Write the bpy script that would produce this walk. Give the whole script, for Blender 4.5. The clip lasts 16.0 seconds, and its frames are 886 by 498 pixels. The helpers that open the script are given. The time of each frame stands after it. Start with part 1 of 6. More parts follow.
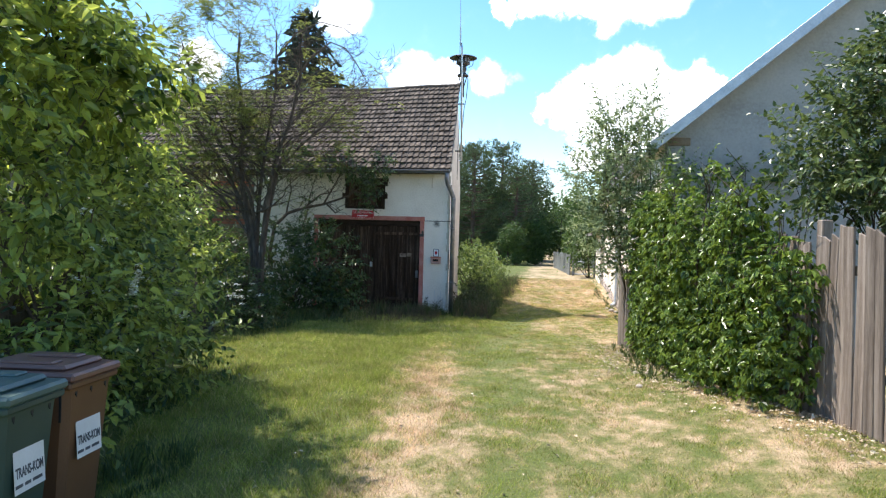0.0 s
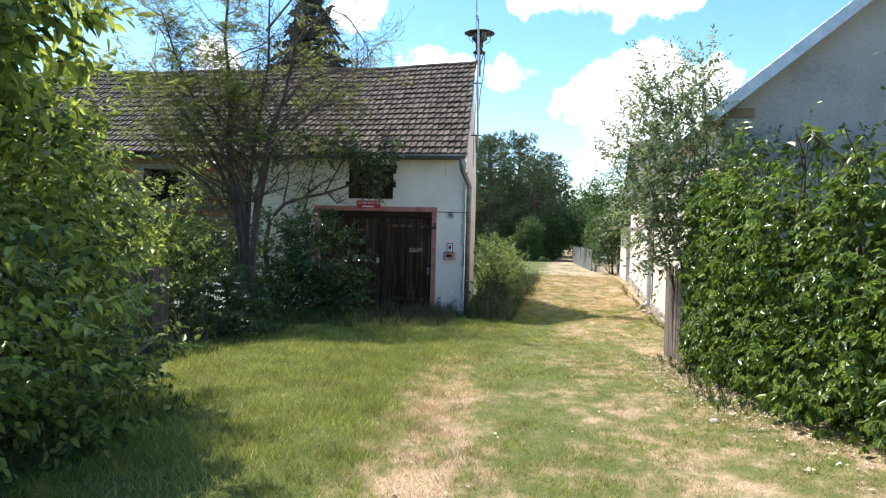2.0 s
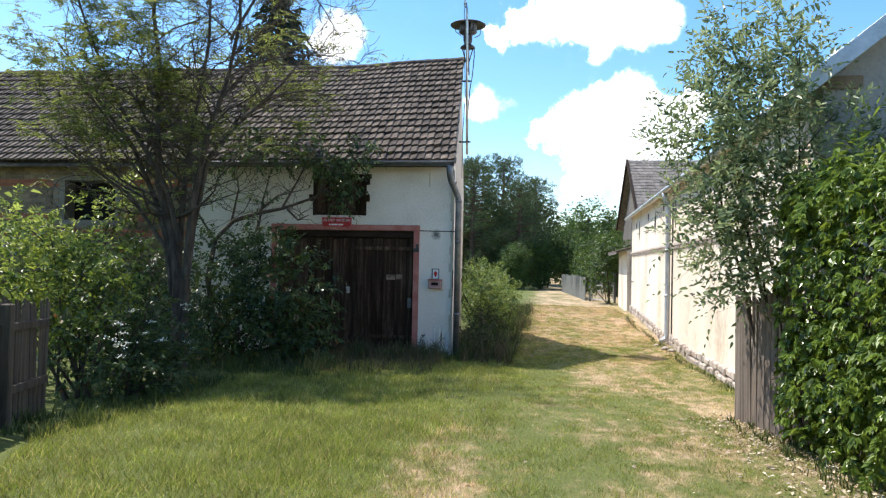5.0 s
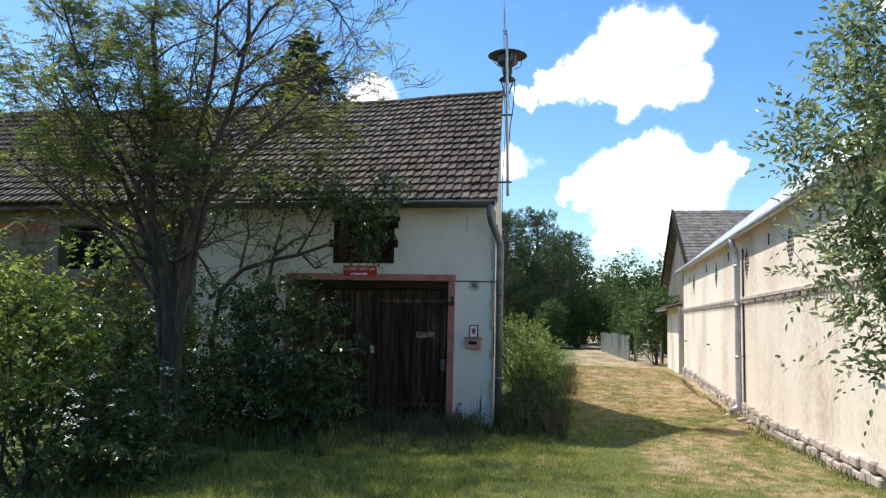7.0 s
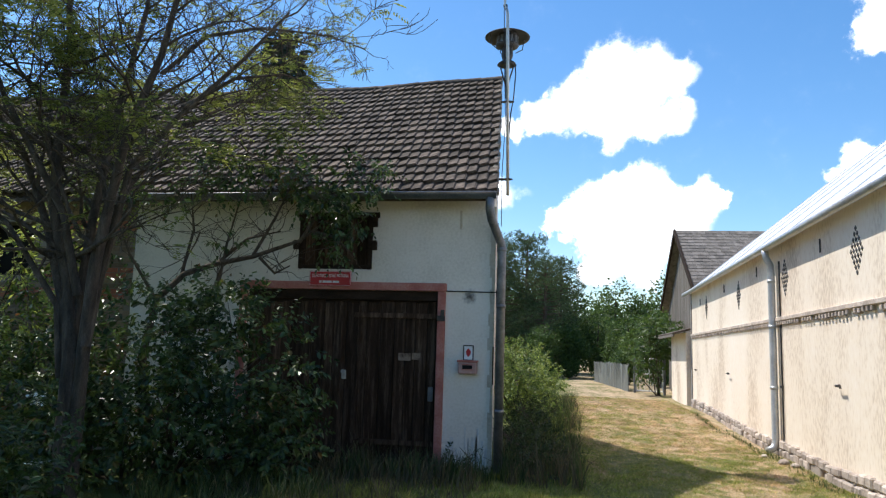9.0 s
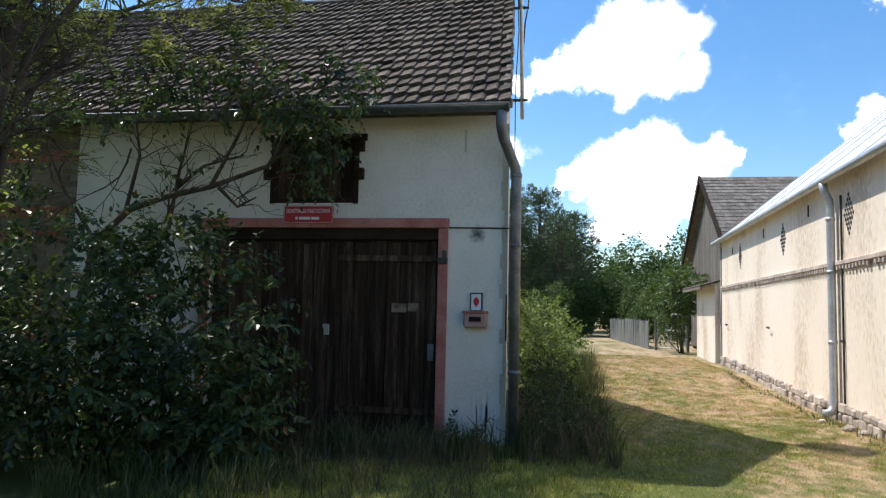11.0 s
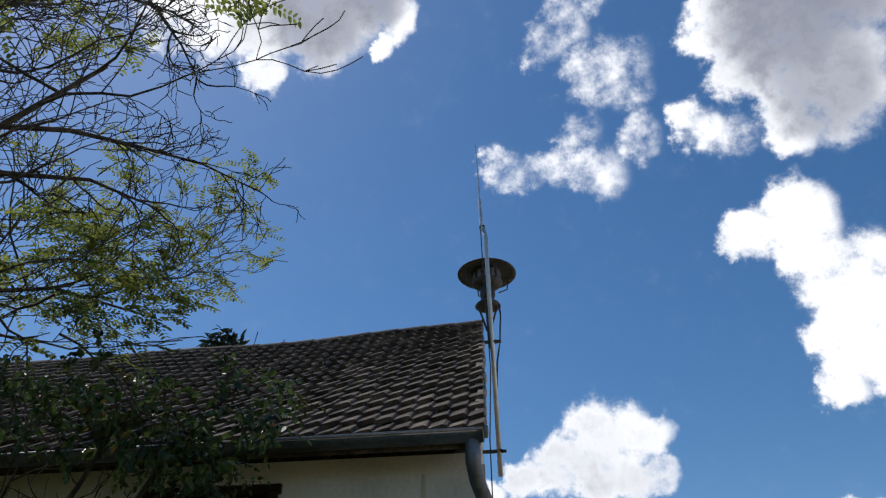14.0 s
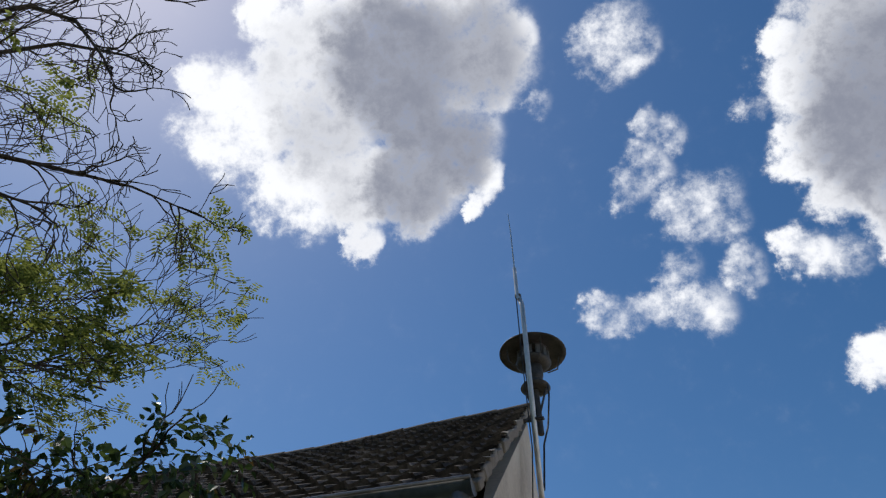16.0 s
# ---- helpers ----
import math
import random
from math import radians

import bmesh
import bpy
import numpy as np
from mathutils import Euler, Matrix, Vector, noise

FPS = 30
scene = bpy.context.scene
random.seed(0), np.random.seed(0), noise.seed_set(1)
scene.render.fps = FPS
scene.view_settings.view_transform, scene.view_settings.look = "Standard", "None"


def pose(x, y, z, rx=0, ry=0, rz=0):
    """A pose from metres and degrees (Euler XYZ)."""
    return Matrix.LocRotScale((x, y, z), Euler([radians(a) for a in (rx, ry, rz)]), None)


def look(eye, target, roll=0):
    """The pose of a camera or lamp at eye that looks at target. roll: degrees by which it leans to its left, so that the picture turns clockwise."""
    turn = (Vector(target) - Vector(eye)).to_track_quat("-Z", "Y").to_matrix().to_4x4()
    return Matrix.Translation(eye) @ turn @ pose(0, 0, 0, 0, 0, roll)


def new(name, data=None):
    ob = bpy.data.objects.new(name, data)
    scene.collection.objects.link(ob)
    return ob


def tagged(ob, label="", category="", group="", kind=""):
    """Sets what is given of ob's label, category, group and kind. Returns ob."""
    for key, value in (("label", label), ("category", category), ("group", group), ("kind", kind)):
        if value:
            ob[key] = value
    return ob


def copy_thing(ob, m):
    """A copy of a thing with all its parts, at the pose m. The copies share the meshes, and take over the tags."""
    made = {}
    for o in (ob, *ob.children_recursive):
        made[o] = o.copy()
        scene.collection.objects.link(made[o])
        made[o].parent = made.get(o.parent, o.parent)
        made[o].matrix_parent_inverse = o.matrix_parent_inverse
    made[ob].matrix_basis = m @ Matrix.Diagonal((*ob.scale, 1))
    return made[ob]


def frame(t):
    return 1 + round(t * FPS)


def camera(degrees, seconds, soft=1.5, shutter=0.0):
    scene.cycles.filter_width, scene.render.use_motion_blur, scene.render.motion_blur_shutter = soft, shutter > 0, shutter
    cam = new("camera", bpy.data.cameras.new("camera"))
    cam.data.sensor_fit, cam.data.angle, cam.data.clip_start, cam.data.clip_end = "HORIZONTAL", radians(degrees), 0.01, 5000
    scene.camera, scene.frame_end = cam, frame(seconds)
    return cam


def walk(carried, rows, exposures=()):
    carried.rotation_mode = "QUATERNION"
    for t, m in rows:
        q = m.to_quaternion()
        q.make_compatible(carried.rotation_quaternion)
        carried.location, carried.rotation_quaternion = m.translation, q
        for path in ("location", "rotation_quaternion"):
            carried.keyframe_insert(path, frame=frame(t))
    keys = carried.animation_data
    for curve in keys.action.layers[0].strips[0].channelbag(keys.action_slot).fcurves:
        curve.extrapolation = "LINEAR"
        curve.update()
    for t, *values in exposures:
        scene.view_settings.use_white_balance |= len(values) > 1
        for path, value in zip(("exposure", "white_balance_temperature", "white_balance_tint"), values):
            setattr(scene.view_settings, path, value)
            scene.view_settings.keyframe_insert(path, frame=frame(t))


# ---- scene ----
cam = camera(61.2, 16.0, 1.25)
PATH = [
    (0, (-0.475, 0.126, 1.694), (-0.758, 2.106, 1.67), 1.5),
    (0.5, (-0.524, 0.595, 1.704), (-0.918, 2.556, 1.705), 1.0),
    (1, (-0.575, 1.095, 1.662), (-0.683, 3.092, 1.702), 1.0),
    (1.5, (-0.704, 1.569, 1.669), (-0.891, 3.56, 1.706), 0.7),
    (2, (-0.735, 2.067, 1.642), (-1.058, 4.041, 1.605), 1.4),
    (2.5, (-0.845, 2.523, 1.624), (-0.872, 4.52, 1.516), 2.2),
    (3, (-0.941, 3.044, 1.583), (-1.199, 5.024, 1.479), 1.2),
    (3.5, (-1.041, 3.558, 1.561), (-1.198, 5.548, 1.438), 1.4),
    (4, (-1.201, 4.096, 1.565), (-1.322, 6.09, 1.48), 1.2),
    (4.2, (-1.217, 4.311, 1.548), (-1.509, 6.289, 1.528), 0.9),
    (6.3, (-1.635, 6.195, 1.521), (-1.862, 8.179, 1.623), 1.5),
    (6.5, (-1.69, 6.424, 1.477), (-1.975, 8.399, 1.618), 1.0),
    (7, (-1.715, 6.9, 1.498), (-2.066, 8.859, 1.692), 1.3),
    (7.5, (-1.812, 7.408, 1.512), (-2.06, 9.392, 1.578), 1.8),
    (8, (-1.88, 8.016, 1.423), (-2.385, 9.945, 1.579), 2.2),
    (8.5, (-1.971, 8.45, 1.453), (-2.313, 10.404, 1.704), 1.9),
    (8.7, (-2.071, 8.71, 1.421), (-2.382, 10.667, 1.692), 1.8),
    (10.8, (-2.281, 10.717, 1.239), (-2.638, 12.666, 1.514), 1.4),
    (11, (-2.317, 10.91, 1.247), (-2.659, 12.873, 1.414), 1.3),
    (11.5, (-2.321, 11.367, 1.207), (-2.746, 13.303, 1.474), 0.7),
    (12, (-2.369, 11.807, 1.252), (-2.825, 13.736, 1.514), 1.4),
    (12.5, (-2.461, 12.217, 1.372), (-2.637, 14.132, 1.922), -0.2),
    (13, (-2.462, 12.62, 1.408), (-2.684, 14.403, 2.286), -0.3),
    (13.5, (-2.52, 12.948, 1.39), (-2.732, 14.592, 2.508), 0.3),
    (14, (-2.554, 13.318, 1.357), (-2.779, 14.939, 2.507), -0.0),
    (14.5, (-2.476, 13.677, 1.334), (-2.792, 15.199, 2.592), 0.5),
    (15, (-2.399, 14.114, 1.326), (-2.651, 15.619, 2.619), -2.3),
    (15.5, (-2.205, 14.494, 1.283), (-2.505, 15.898, 2.675), -2.0),
    (16, (-1.978, 14.877, 1.249), (-2.408, 16.178, 2.706), 1.7),
]
EXPOSURES = [(0, 0.72), (4.2, 0.65), (6.3, 0.25), (8.5, 0.15), (11, 0.12), (11.6, 0.35), (12.5, 0.45), (13.3, -0.5), (14.5, -0.85), (16, -0.98)]
walk(cam, [(t, look(e, g, r)) for t, e, g, r in PATH], EXPOSURES)

# ---- sky, sun and exposure ----
SUN = Vector((-3.46, 1.5, 6.5)).normalized()
lamp = bpy.data.lights.new("sun", "SUN")
lamp.energy, lamp.angle, lamp.color = 5.0, radians(0.6), (1.0, 0.95, 0.87)
new("sun", lamp).matrix_world = look(SUN * 60, (0, 0, 0))

# Cloud banks: direction of the centre, angular radius in degrees, grey of the underside, density
CLOUDS = [
    ((0.064, 0.936, 0.347), 3.2, 0.55, 1), ((0.104, 0.931, 0.349), 2.6, 0.5, 1), ((0.140, 0.928, 0.346), 1.5, 0.5, 1), ((0.016, 0.946, 0.324), 2.4, 0.6, 1),
    ((0.057, 0.950, 0.308), 2.3, 0.62, 1), ((0.105, 0.948, 0.301), 1.9, 0.62, 1), ((-0.027, 0.951, 0.309), 1.5, 0.6, 1), ((0.138, 0.942, 0.307), 1.6, 0.62, 1),
    ((-0.060, 0.953, 0.297), 1.0, 0.5, 1), ((0.104, 0.971, 0.216), 2.3, 0.6, 1), ((0.063, 0.978, 0.197), 2.5, 0.6, 1), ((0.131, 0.972, 0.193), 2.1, 0.62, 1),
    ((0.176, 0.964, 0.201), 1.8, 0.55, 1), ((0.021, 0.983, 0.180), 1.8, 0.62, 1), ((0.063, 0.985, 0.161), 2.5, 0.62, 1), ((0.110, 0.982, 0.152), 2.5, 0.62, 1),
    ((0.157, 0.974, 0.164), 2.3, 0.62, 1), ((0.201, 0.958, 0.202), 0.9, 0.4, 1), ((-0.015, 0.984, 0.178), 1.0, 0.4, 1), ((0.055, 0.991, 0.122), 1.9, 0.62, 1),
    ((0.103, 0.988, 0.117), 1.8, 0.62, 1), ((-0.421, 0.426, 0.801), 4.5, 0, 1), ((-0.317, 0.419, 0.851), 5.6, 0.55, 1), ((-0.218, 0.442, 0.870), 6.5, 1, 1),
    ((-0.124, 0.459, 0.880), 5.2, 0.9, 1), ((-0.367, 0.527, 0.767), 4.1, 0.25, 1), ((-0.299, 0.555, 0.776), 3.9, 0.6, 1), ((-0.315, 0.609, 0.728), 1.7, 0.5, 1),
    ((-0.243, 0.575, 0.781), 3.9, 0.95, 1), ((-0.174, 0.553, 0.815), 4.1, 1, 1), ((-0.065, 0.462, 0.884), 2.1, 0, 1), ((-0.345, 0.336, 0.876), 2.6, 0, 1),
    ((-0.448, 0.367, 0.815), 1.9, 0, 1), ((-0.252, 0.320, 0.913), 5.6, 0.1, 1), ((-0.119, 0.364, 0.924), 5.6, 0.5, 1), ((-0.132, 0.596, 0.792), 1.5, 0, 0.9), ((-0.149, 0.608, 0.780), 1.4, 0, 0.9),
    ((-0.166, 0.620, 0.767), 1.2, 0, 1), ((-0.055, 0.538, 0.841), 1.3, 0, 0.55), ((0.266, 0.564, 0.782), 4.1, 0.2, 1), ((0.314, 0.535, 0.785), 5.2, 0.7, 1),
    ((0.322, 0.608, 0.726), 5.6, 1, 1), ((0.253, 0.628, 0.736), 3.0, 0.2, 1), ((0.280, 0.653, 0.703), 3.0, 0.55, 1), ((0.309, 0.681, 0.664), 2.6, 0.5, 1),
    ((0.220, 0.713, 0.666), 2.0, 0, 1), ((0.275, 0.789, 0.549), 2.2, 0.2, 1), ((0.260, 0.798, 0.543), 1.8, 0, 1), ((0.240, 0.512, 0.824), 1.5, 0, 1),
    ((0.361, 0.490, 0.794), 6.9, 0.8, 1), ((0.351, 0.557, 0.753), 6.9, 1, 1), ((0.353, 0.655, 0.668), 4.7, 0.9, 1), ((0.326, 0.704, 0.630), 2.5, 0.4, 1),
    ((0.323, 0.775, 0.545), 3.0, 0.4, 1), ((0.337, 0.791, 0.510), 2.6, 0.4, 1), ((0.381, 0.796, 0.471), 3.8, 0.4, 1), ((0.363, 0.838, 0.408), 2.8, 0.3, 1),
    ((0.340, 0.863, 0.372), 1.8, 0.3, 1), ((0.396, 0.832, 0.389), 3.5, 0.3, 1), ((0.054, 0.493, 0.868), 3.2, 0, 0.69), ((0.082, 0.508, 0.858), 1.5, 0, 0.65),
    ((0.012, 0.506, 0.862), 1.5, 0, 0.6), ((0.069, 0.624, 0.778), 1.9, 0, 0.61), ((0.034, 0.648, 0.761), 1.8, 0, 0.6), ((0.104, 0.673, 0.732), 3.2, 0, 0.68),
    ((0.140, 0.665, 0.734), 2.3, 0, 0.65), ((0.147, 0.687, 0.712), 1.8, 0, 0.63), ((0.075, 0.728, 0.682), 1.8, 0, 0.61), ((-0.021, 0.752, 0.659), 1.8, 0, 0.65),
    ((0.010, 0.758, 0.652), 1.7, 0, 0.63), ((0.046, 0.755, 0.654), 1.7, 0, 0.61), ((0.095, 0.763, 0.640), 2.6, 0, 0.69), ((0.149, 0.727, 0.671), 1.9, 0, 0.6),
    ((0.109, 0.601, 0.792), 1.5, 0, 0.58), ((0.085, 0.586, 0.806), 1.4, 0, 0.57), ((0.251, 0.721, 0.646), 2.3, 0, 0.65), ((0.196, 0.587, 0.785), 1.5, 0, 0.6),
    ((0.348, 0.908, 0.234), 1.6, 0.4, 1), ((0.325, 0.921, 0.215), 1.2, 0.4, 1), ((-0.058, 0.975, 0.212), 1.0, 0.4, 0.6), ((-0.189, 0.958, 0.216), 1.7, 0.5, 1),
    ((-0.145, 0.966, 0.213), 1.5, 0.5, 0.9), ((-0.087, 0.974, 0.211), 1.5, 0.5, 0.9), ((-0.270, 0.919, 0.289), 2.2, 0.5, 1), ((-0.435, 0.875, 0.212), 1.8, 0.5, 0.9),
    ((-0.330, 0.480, 0.813), 4.5, 0.7, 1), ((-0.220, 0.510, 0.830), 4.0, 1, 1),
]


def make_sky():
    w = bpy.data.worlds.new("sky")
    scene.world = w
    w.use_nodes = True
    nt = w.node_tree
    nt.nodes.clear()
    N, L = nt.nodes.new, nt.links.new

    def math_node(op, a, b=None, c=None):
        n = N("ShaderNodeMath")
        n.operation = op
        for i, v in enumerate((a, b, c)):
            if v is None:
                continue
            if isinstance(v, (int, float)):
                n.inputs[i].default_value = v
            else:
                L(v, n.inputs[i])
        return n.outputs[0]

    sky = N("ShaderNodeTexSky")
    sky.sky_type, sky.sun_disc = "NISHITA", False
    sky.sun_elevation = math.asin(SUN.z)
    sky.sun_rotation = math.atan2(SUN.x, SUN.y)
    sky.air_density, sky.dust_density, sky.ozone_density = 1.0, 0.45, 2.0
    tc = N("ShaderNodeTexCoord")
    big = N("ShaderNodeTexNoise")
    big.inputs["Scale"].default_value, big.inputs["Detail"].default_value, big.inputs["Roughness"].default_value = 13.0, 8.0, 0.62
    L(tc.outputs["Generated"], big.inputs["Vector"])
    # warp the direction so that bank outlines turn ragged
    sub = N("ShaderNodeVectorMath")
    sub.operation = "SUBTRACT"
    L(big.outputs["Color"], sub.inputs[0])
    sub.inputs[1].default_value = (0.5, 0.5, 0.5)
    mul = N("ShaderNodeVectorMath")
    mul.operation = "SCALE"
    L(sub.outputs[0], mul.inputs[0])
    mul.inputs["Scale"].default_value = 0.085
    add = N("ShaderNodeVectorMath")
    add.operation = "ADD"
    L(tc.outputs["Generated"], add.inputs[0])
    L(mul.outputs[0], add.inputs[1])
    nrm = N("ShaderNodeVectorMath")
    nrm.operation = "NORMALIZE"
    L(add.outputs[0], nrm.inputs[0])
    total, shade = None, None
    for c, deg, grey, dense in CLOUDS:
        d = N("ShaderNodeVectorMath")
        d.operation = "DOT_PRODUCT"
        L(nrm.outputs[0], d.inputs[0])
        d.inputs[1].default_value = Vector(c).normalized()
        m = N("ShaderNodeMapRange")
        m.interpolation_type = "SMOOTHSTEP"
        m.inputs["From Min"].default_value = math.cos(radians(deg * 1.3))
        m.inputs["From Max"].default_value = math.cos(radians(deg * 0.35))
        m.inputs["To Max"].default_value = dense
        L(d.outputs["Value"], m.inputs["Value"])
        total = m.outputs[0] if total is None else math_node("SMOOTH_MAX", total, m.outputs[0], 0.2)
        if grey:
            g = math_node("MULTIPLY", m.outputs[0], grey)
            shade = g if shade is None else math_node("SMOOTH_MAX", shade, g, 0.22)
    fine = N("ShaderNodeTexNoise")
    fine.inputs["Scale"].default_value, fine.inputs["Detail"].default_value, fine.inputs["Roughness"].default_value = 26.0, 10.0, 0.66
    L(tc.outputs["Generated"], fine.inputs["Vector"])
    rag = math_node("MULTIPLY", math_node("MINIMUM", math_node("MULTIPLY", total, 2.5), 1.0), 1.75)
    dens = math_node("ADD", total, math_node("MULTIPLY", math_node("SUBTRACT", fine.outputs["Fac"], 0.5), rag))
    mask = N("ShaderNodeMapRange")
    mask.interpolation_type = "SMOOTHSTEP"
    mask.inputs["From Min"].default_value, mask.inputs["From Max"].default_value = 0.10, 1.0
    L(dens, mask.inputs["Value"])
    body = N("ShaderNodeMapRange")
    body.interpolation_type = "SMOOTHSTEP"
    body.inputs["From Min"].default_value, body.inputs["From Max"].default_value = 0.30, 1.12
    L(math_node("ADD", shade, math_node("MULTIPLY", math_node("SUBTRACT", fine.outputs["Fac"], 0.5), 0.6)), body.inputs["Value"])
    col = N("ShaderNodeMix")
    col.data_type = "RGBA"
    col.inputs["A"].default_value, col.inputs["B"].default_value = (19.5, 19.8, 20.6, 1), (5.2, 5.6, 7.0, 1)
    L(body.outputs[0], col.inputs["Factor"])
    mix = N("ShaderNodeMix")
    mix.data_type = "RGBA"
    L(math_node("POWER", mask.outputs[0], 1.9), mix.inputs["Factor"])
    tone = N("ShaderNodeHueSaturation")
    tone.inputs["Saturation"].default_value, tone.inputs["Value"].default_value = 1.28, 1.85
    L(sky.outputs[0], tone.inputs["Color"])
    L(tone.outputs[0], mix.inputs["A"])
    L(col.outputs["Result"], mix.inputs["B"])
    bg = N("ShaderNodeBackground")
    bg.inputs["Strength"].default_value = 0.10
    L(mix.outputs["Result"], bg.inputs["Color"])
    out = N("ShaderNodeOutputWorld")
    L(bg.outputs[0], out.inputs["Surface"])


make_sky()


# ---- materials ----
def material(name, colors, scale=3.0, fine=40.0, rough=0.8, bump=0.3, metal=0.0, rand=0.0, island=0.0, spec=0.4, streak=(1, 1, 1), bump_dist=0.01):
    """A surface of two or three colours mixed by coarse and fine noise, with relief; rand and island vary brightness piece by piece."""
    m = bpy.data.materials.new(name)
    m.use_nodes = True
    nt = m.node_tree
    N, L = nt.nodes.new, nt.links.new
    p = nt.nodes["Principled BSDF"]
    tc, mp = N("ShaderNodeTexCoord"), N("ShaderNodeMapping")
    mp.inputs["Scale"].default_value = streak
    geo = N("ShaderNodeNewGeometry")
    L(geo.outputs["Position"], mp.inputs["Vector"])
    a, b = N("ShaderNodeTexNoise"), N("ShaderNodeTexNoise")
    for n, s, d in ((a, scale, 4.0), (b, fine, 5.0)):
        n.inputs["Scale"].default_value, n.inputs["Detail"].default_value = s, d
        L(mp.outputs[0], n.inputs["Vector"])
    ramp = N("ShaderNodeValToRGB")
    ramp.color_ramp.elements[0].position, ramp.color_ramp.elements[1].position = 0.33, 0.68
    ramp.color_ramp.elements[0].color, ramp.color_ramp.elements[1].color = (*colors[0], 1), (*colors[-1], 1)
    if len(colors) == 3:
        e = ramp.color_ramp.elements.new(0.5)
        e.color = (*colors[1], 1)
    mx = N("ShaderNodeMath")
    mx.operation = "MULTIPLY_ADD"
    L(b.outputs["Fac"], mx.inputs[0])
    mx.inputs[1].default_value = 0.45
    sc = N("ShaderNodeMath")
    sc.operation = "MULTIPLY_ADD"
    L(a.outputs["Fac"], sc.inputs[0])
    sc.inputs[1].default_value, sc.inputs[2].default_value = 0.75, -0.1
    L(sc.outputs[0], mx.inputs[2])
    L(mx.outputs[0], ramp.inputs[0])
    color = ramp.outputs[0]
    if rand or island:
        hsv = N("ShaderNodeHueSaturation")
        L(color, hsv.inputs["Color"])
        val = N("ShaderNodeMapRange")
        r = rand or island
        val.inputs["To Min"].default_value, val.inputs["To Max"].default_value = 1 - r, 1 + r
        if rand:
            L(N("ShaderNodeObjectInfo").outputs["Random"], val.inputs["Value"])
        else:
            L(geo.outputs["Random Per Island"], val.inputs["Value"])
        L(val.outputs[0], hsv.inputs["Value"])
        color = hsv.outputs[0]
    L(color, p.inputs["Base Color"])
    rr = N("ShaderNodeMapRange")
    rr.inputs["To Min"].default_value, rr.inputs["To Max"].default_value = max(0.05, rough - 0.1), min(1, rough + 0.1)
    L(b.outputs["Fac"], rr.inputs["Value"])
    L(rr.outputs[0], p.inputs["Roughness"])
    p.inputs["Metallic"].default_value = metal
    p.inputs["Specular IOR Level"].default_value = spec
    if bump:
        bp = N("ShaderNodeBump")
        bp.inputs["Strength"].default_value, bp.inputs["Distance"].default_value = bump, bump_dist
        L(mx.outputs[0], bp.inputs["Height"])
        L(bp.outputs[0], p.inputs["Normal"])
    return m


def leaf_material(name, dark, light, rough=0.45, through_light=0.35, yellow=None):
    """Leaves: colour and brightness vary leaf by leaf and in patches; light shines through."""
    m = bpy.data.materials.new(name)
    m.use_nodes = True
    nt = m.node_tree
    N, L = nt.nodes.new, nt.links.new
    p = nt.nodes["Principled BSDF"]
    geo, ramp, no = N("ShaderNodeNewGeometry"), N("ShaderNodeValToRGB"), N("ShaderNodeTexNoise")
    no.inputs["Scale"].default_value = 1.6
    L(geo.outputs["Position"], no.inputs["Vector"])
    ad = N("ShaderNodeMath")
    ad.operation = "MULTIPLY_ADD"
    L(no.outputs["Fac"], ad.inputs[0])
    ad.inputs[1].default_value = 0.7
    ms = N("ShaderNodeMath")
    ms.operation = "MULTIPLY_ADD"
    L(geo.outputs["Random Per Island"], ms.inputs[0])
    ms.inputs[1].default_value, ms.inputs[2].default_value = 0.7, -0.2
    L(ms.outputs[0], ad.inputs[2])
    ramp.color_ramp.elements[0].color, ramp.color_ramp.elements[1].color = (*dark, 1), (*light, 1)
    ramp.color_ramp.elements[0].position, ramp.color_ramp.elements[1].position = 0.15, 0.8
    if yellow:
        e = ramp.color_ramp.elements.new(0.97)
        e.color = (*yellow, 1)
    L(ad.outputs[0], ramp.inputs[0])
    L(ramp.outputs[0], p.inputs["Base Color"])
    p.inputs["Roughness"].default_value = rough
    p.inputs["Specular IOR Level"].default_value = 0.45
    tr, mixer = N("ShaderNodeBsdfTranslucent"), N("ShaderNodeMixShader")
    hs = N("ShaderNodeHueSaturation")
    hs.inputs["Hue"].default_value, hs.inputs["Saturation"].default_value, hs.inputs["Value"].default_value = 0.488, 1.0, 1.45
    L(ramp.outputs[0], hs.inputs["Color"])
    L(hs.outputs[0], tr.inputs["Color"])
    mixer.inputs[0].default_value = through_light
    L(p.outputs[0], mixer.inputs[1])
    L(tr.outputs[0], mixer.inputs[2])
    L(mixer.outputs[0], nt.nodes["Material Output"].inputs["Surface"])
    return m


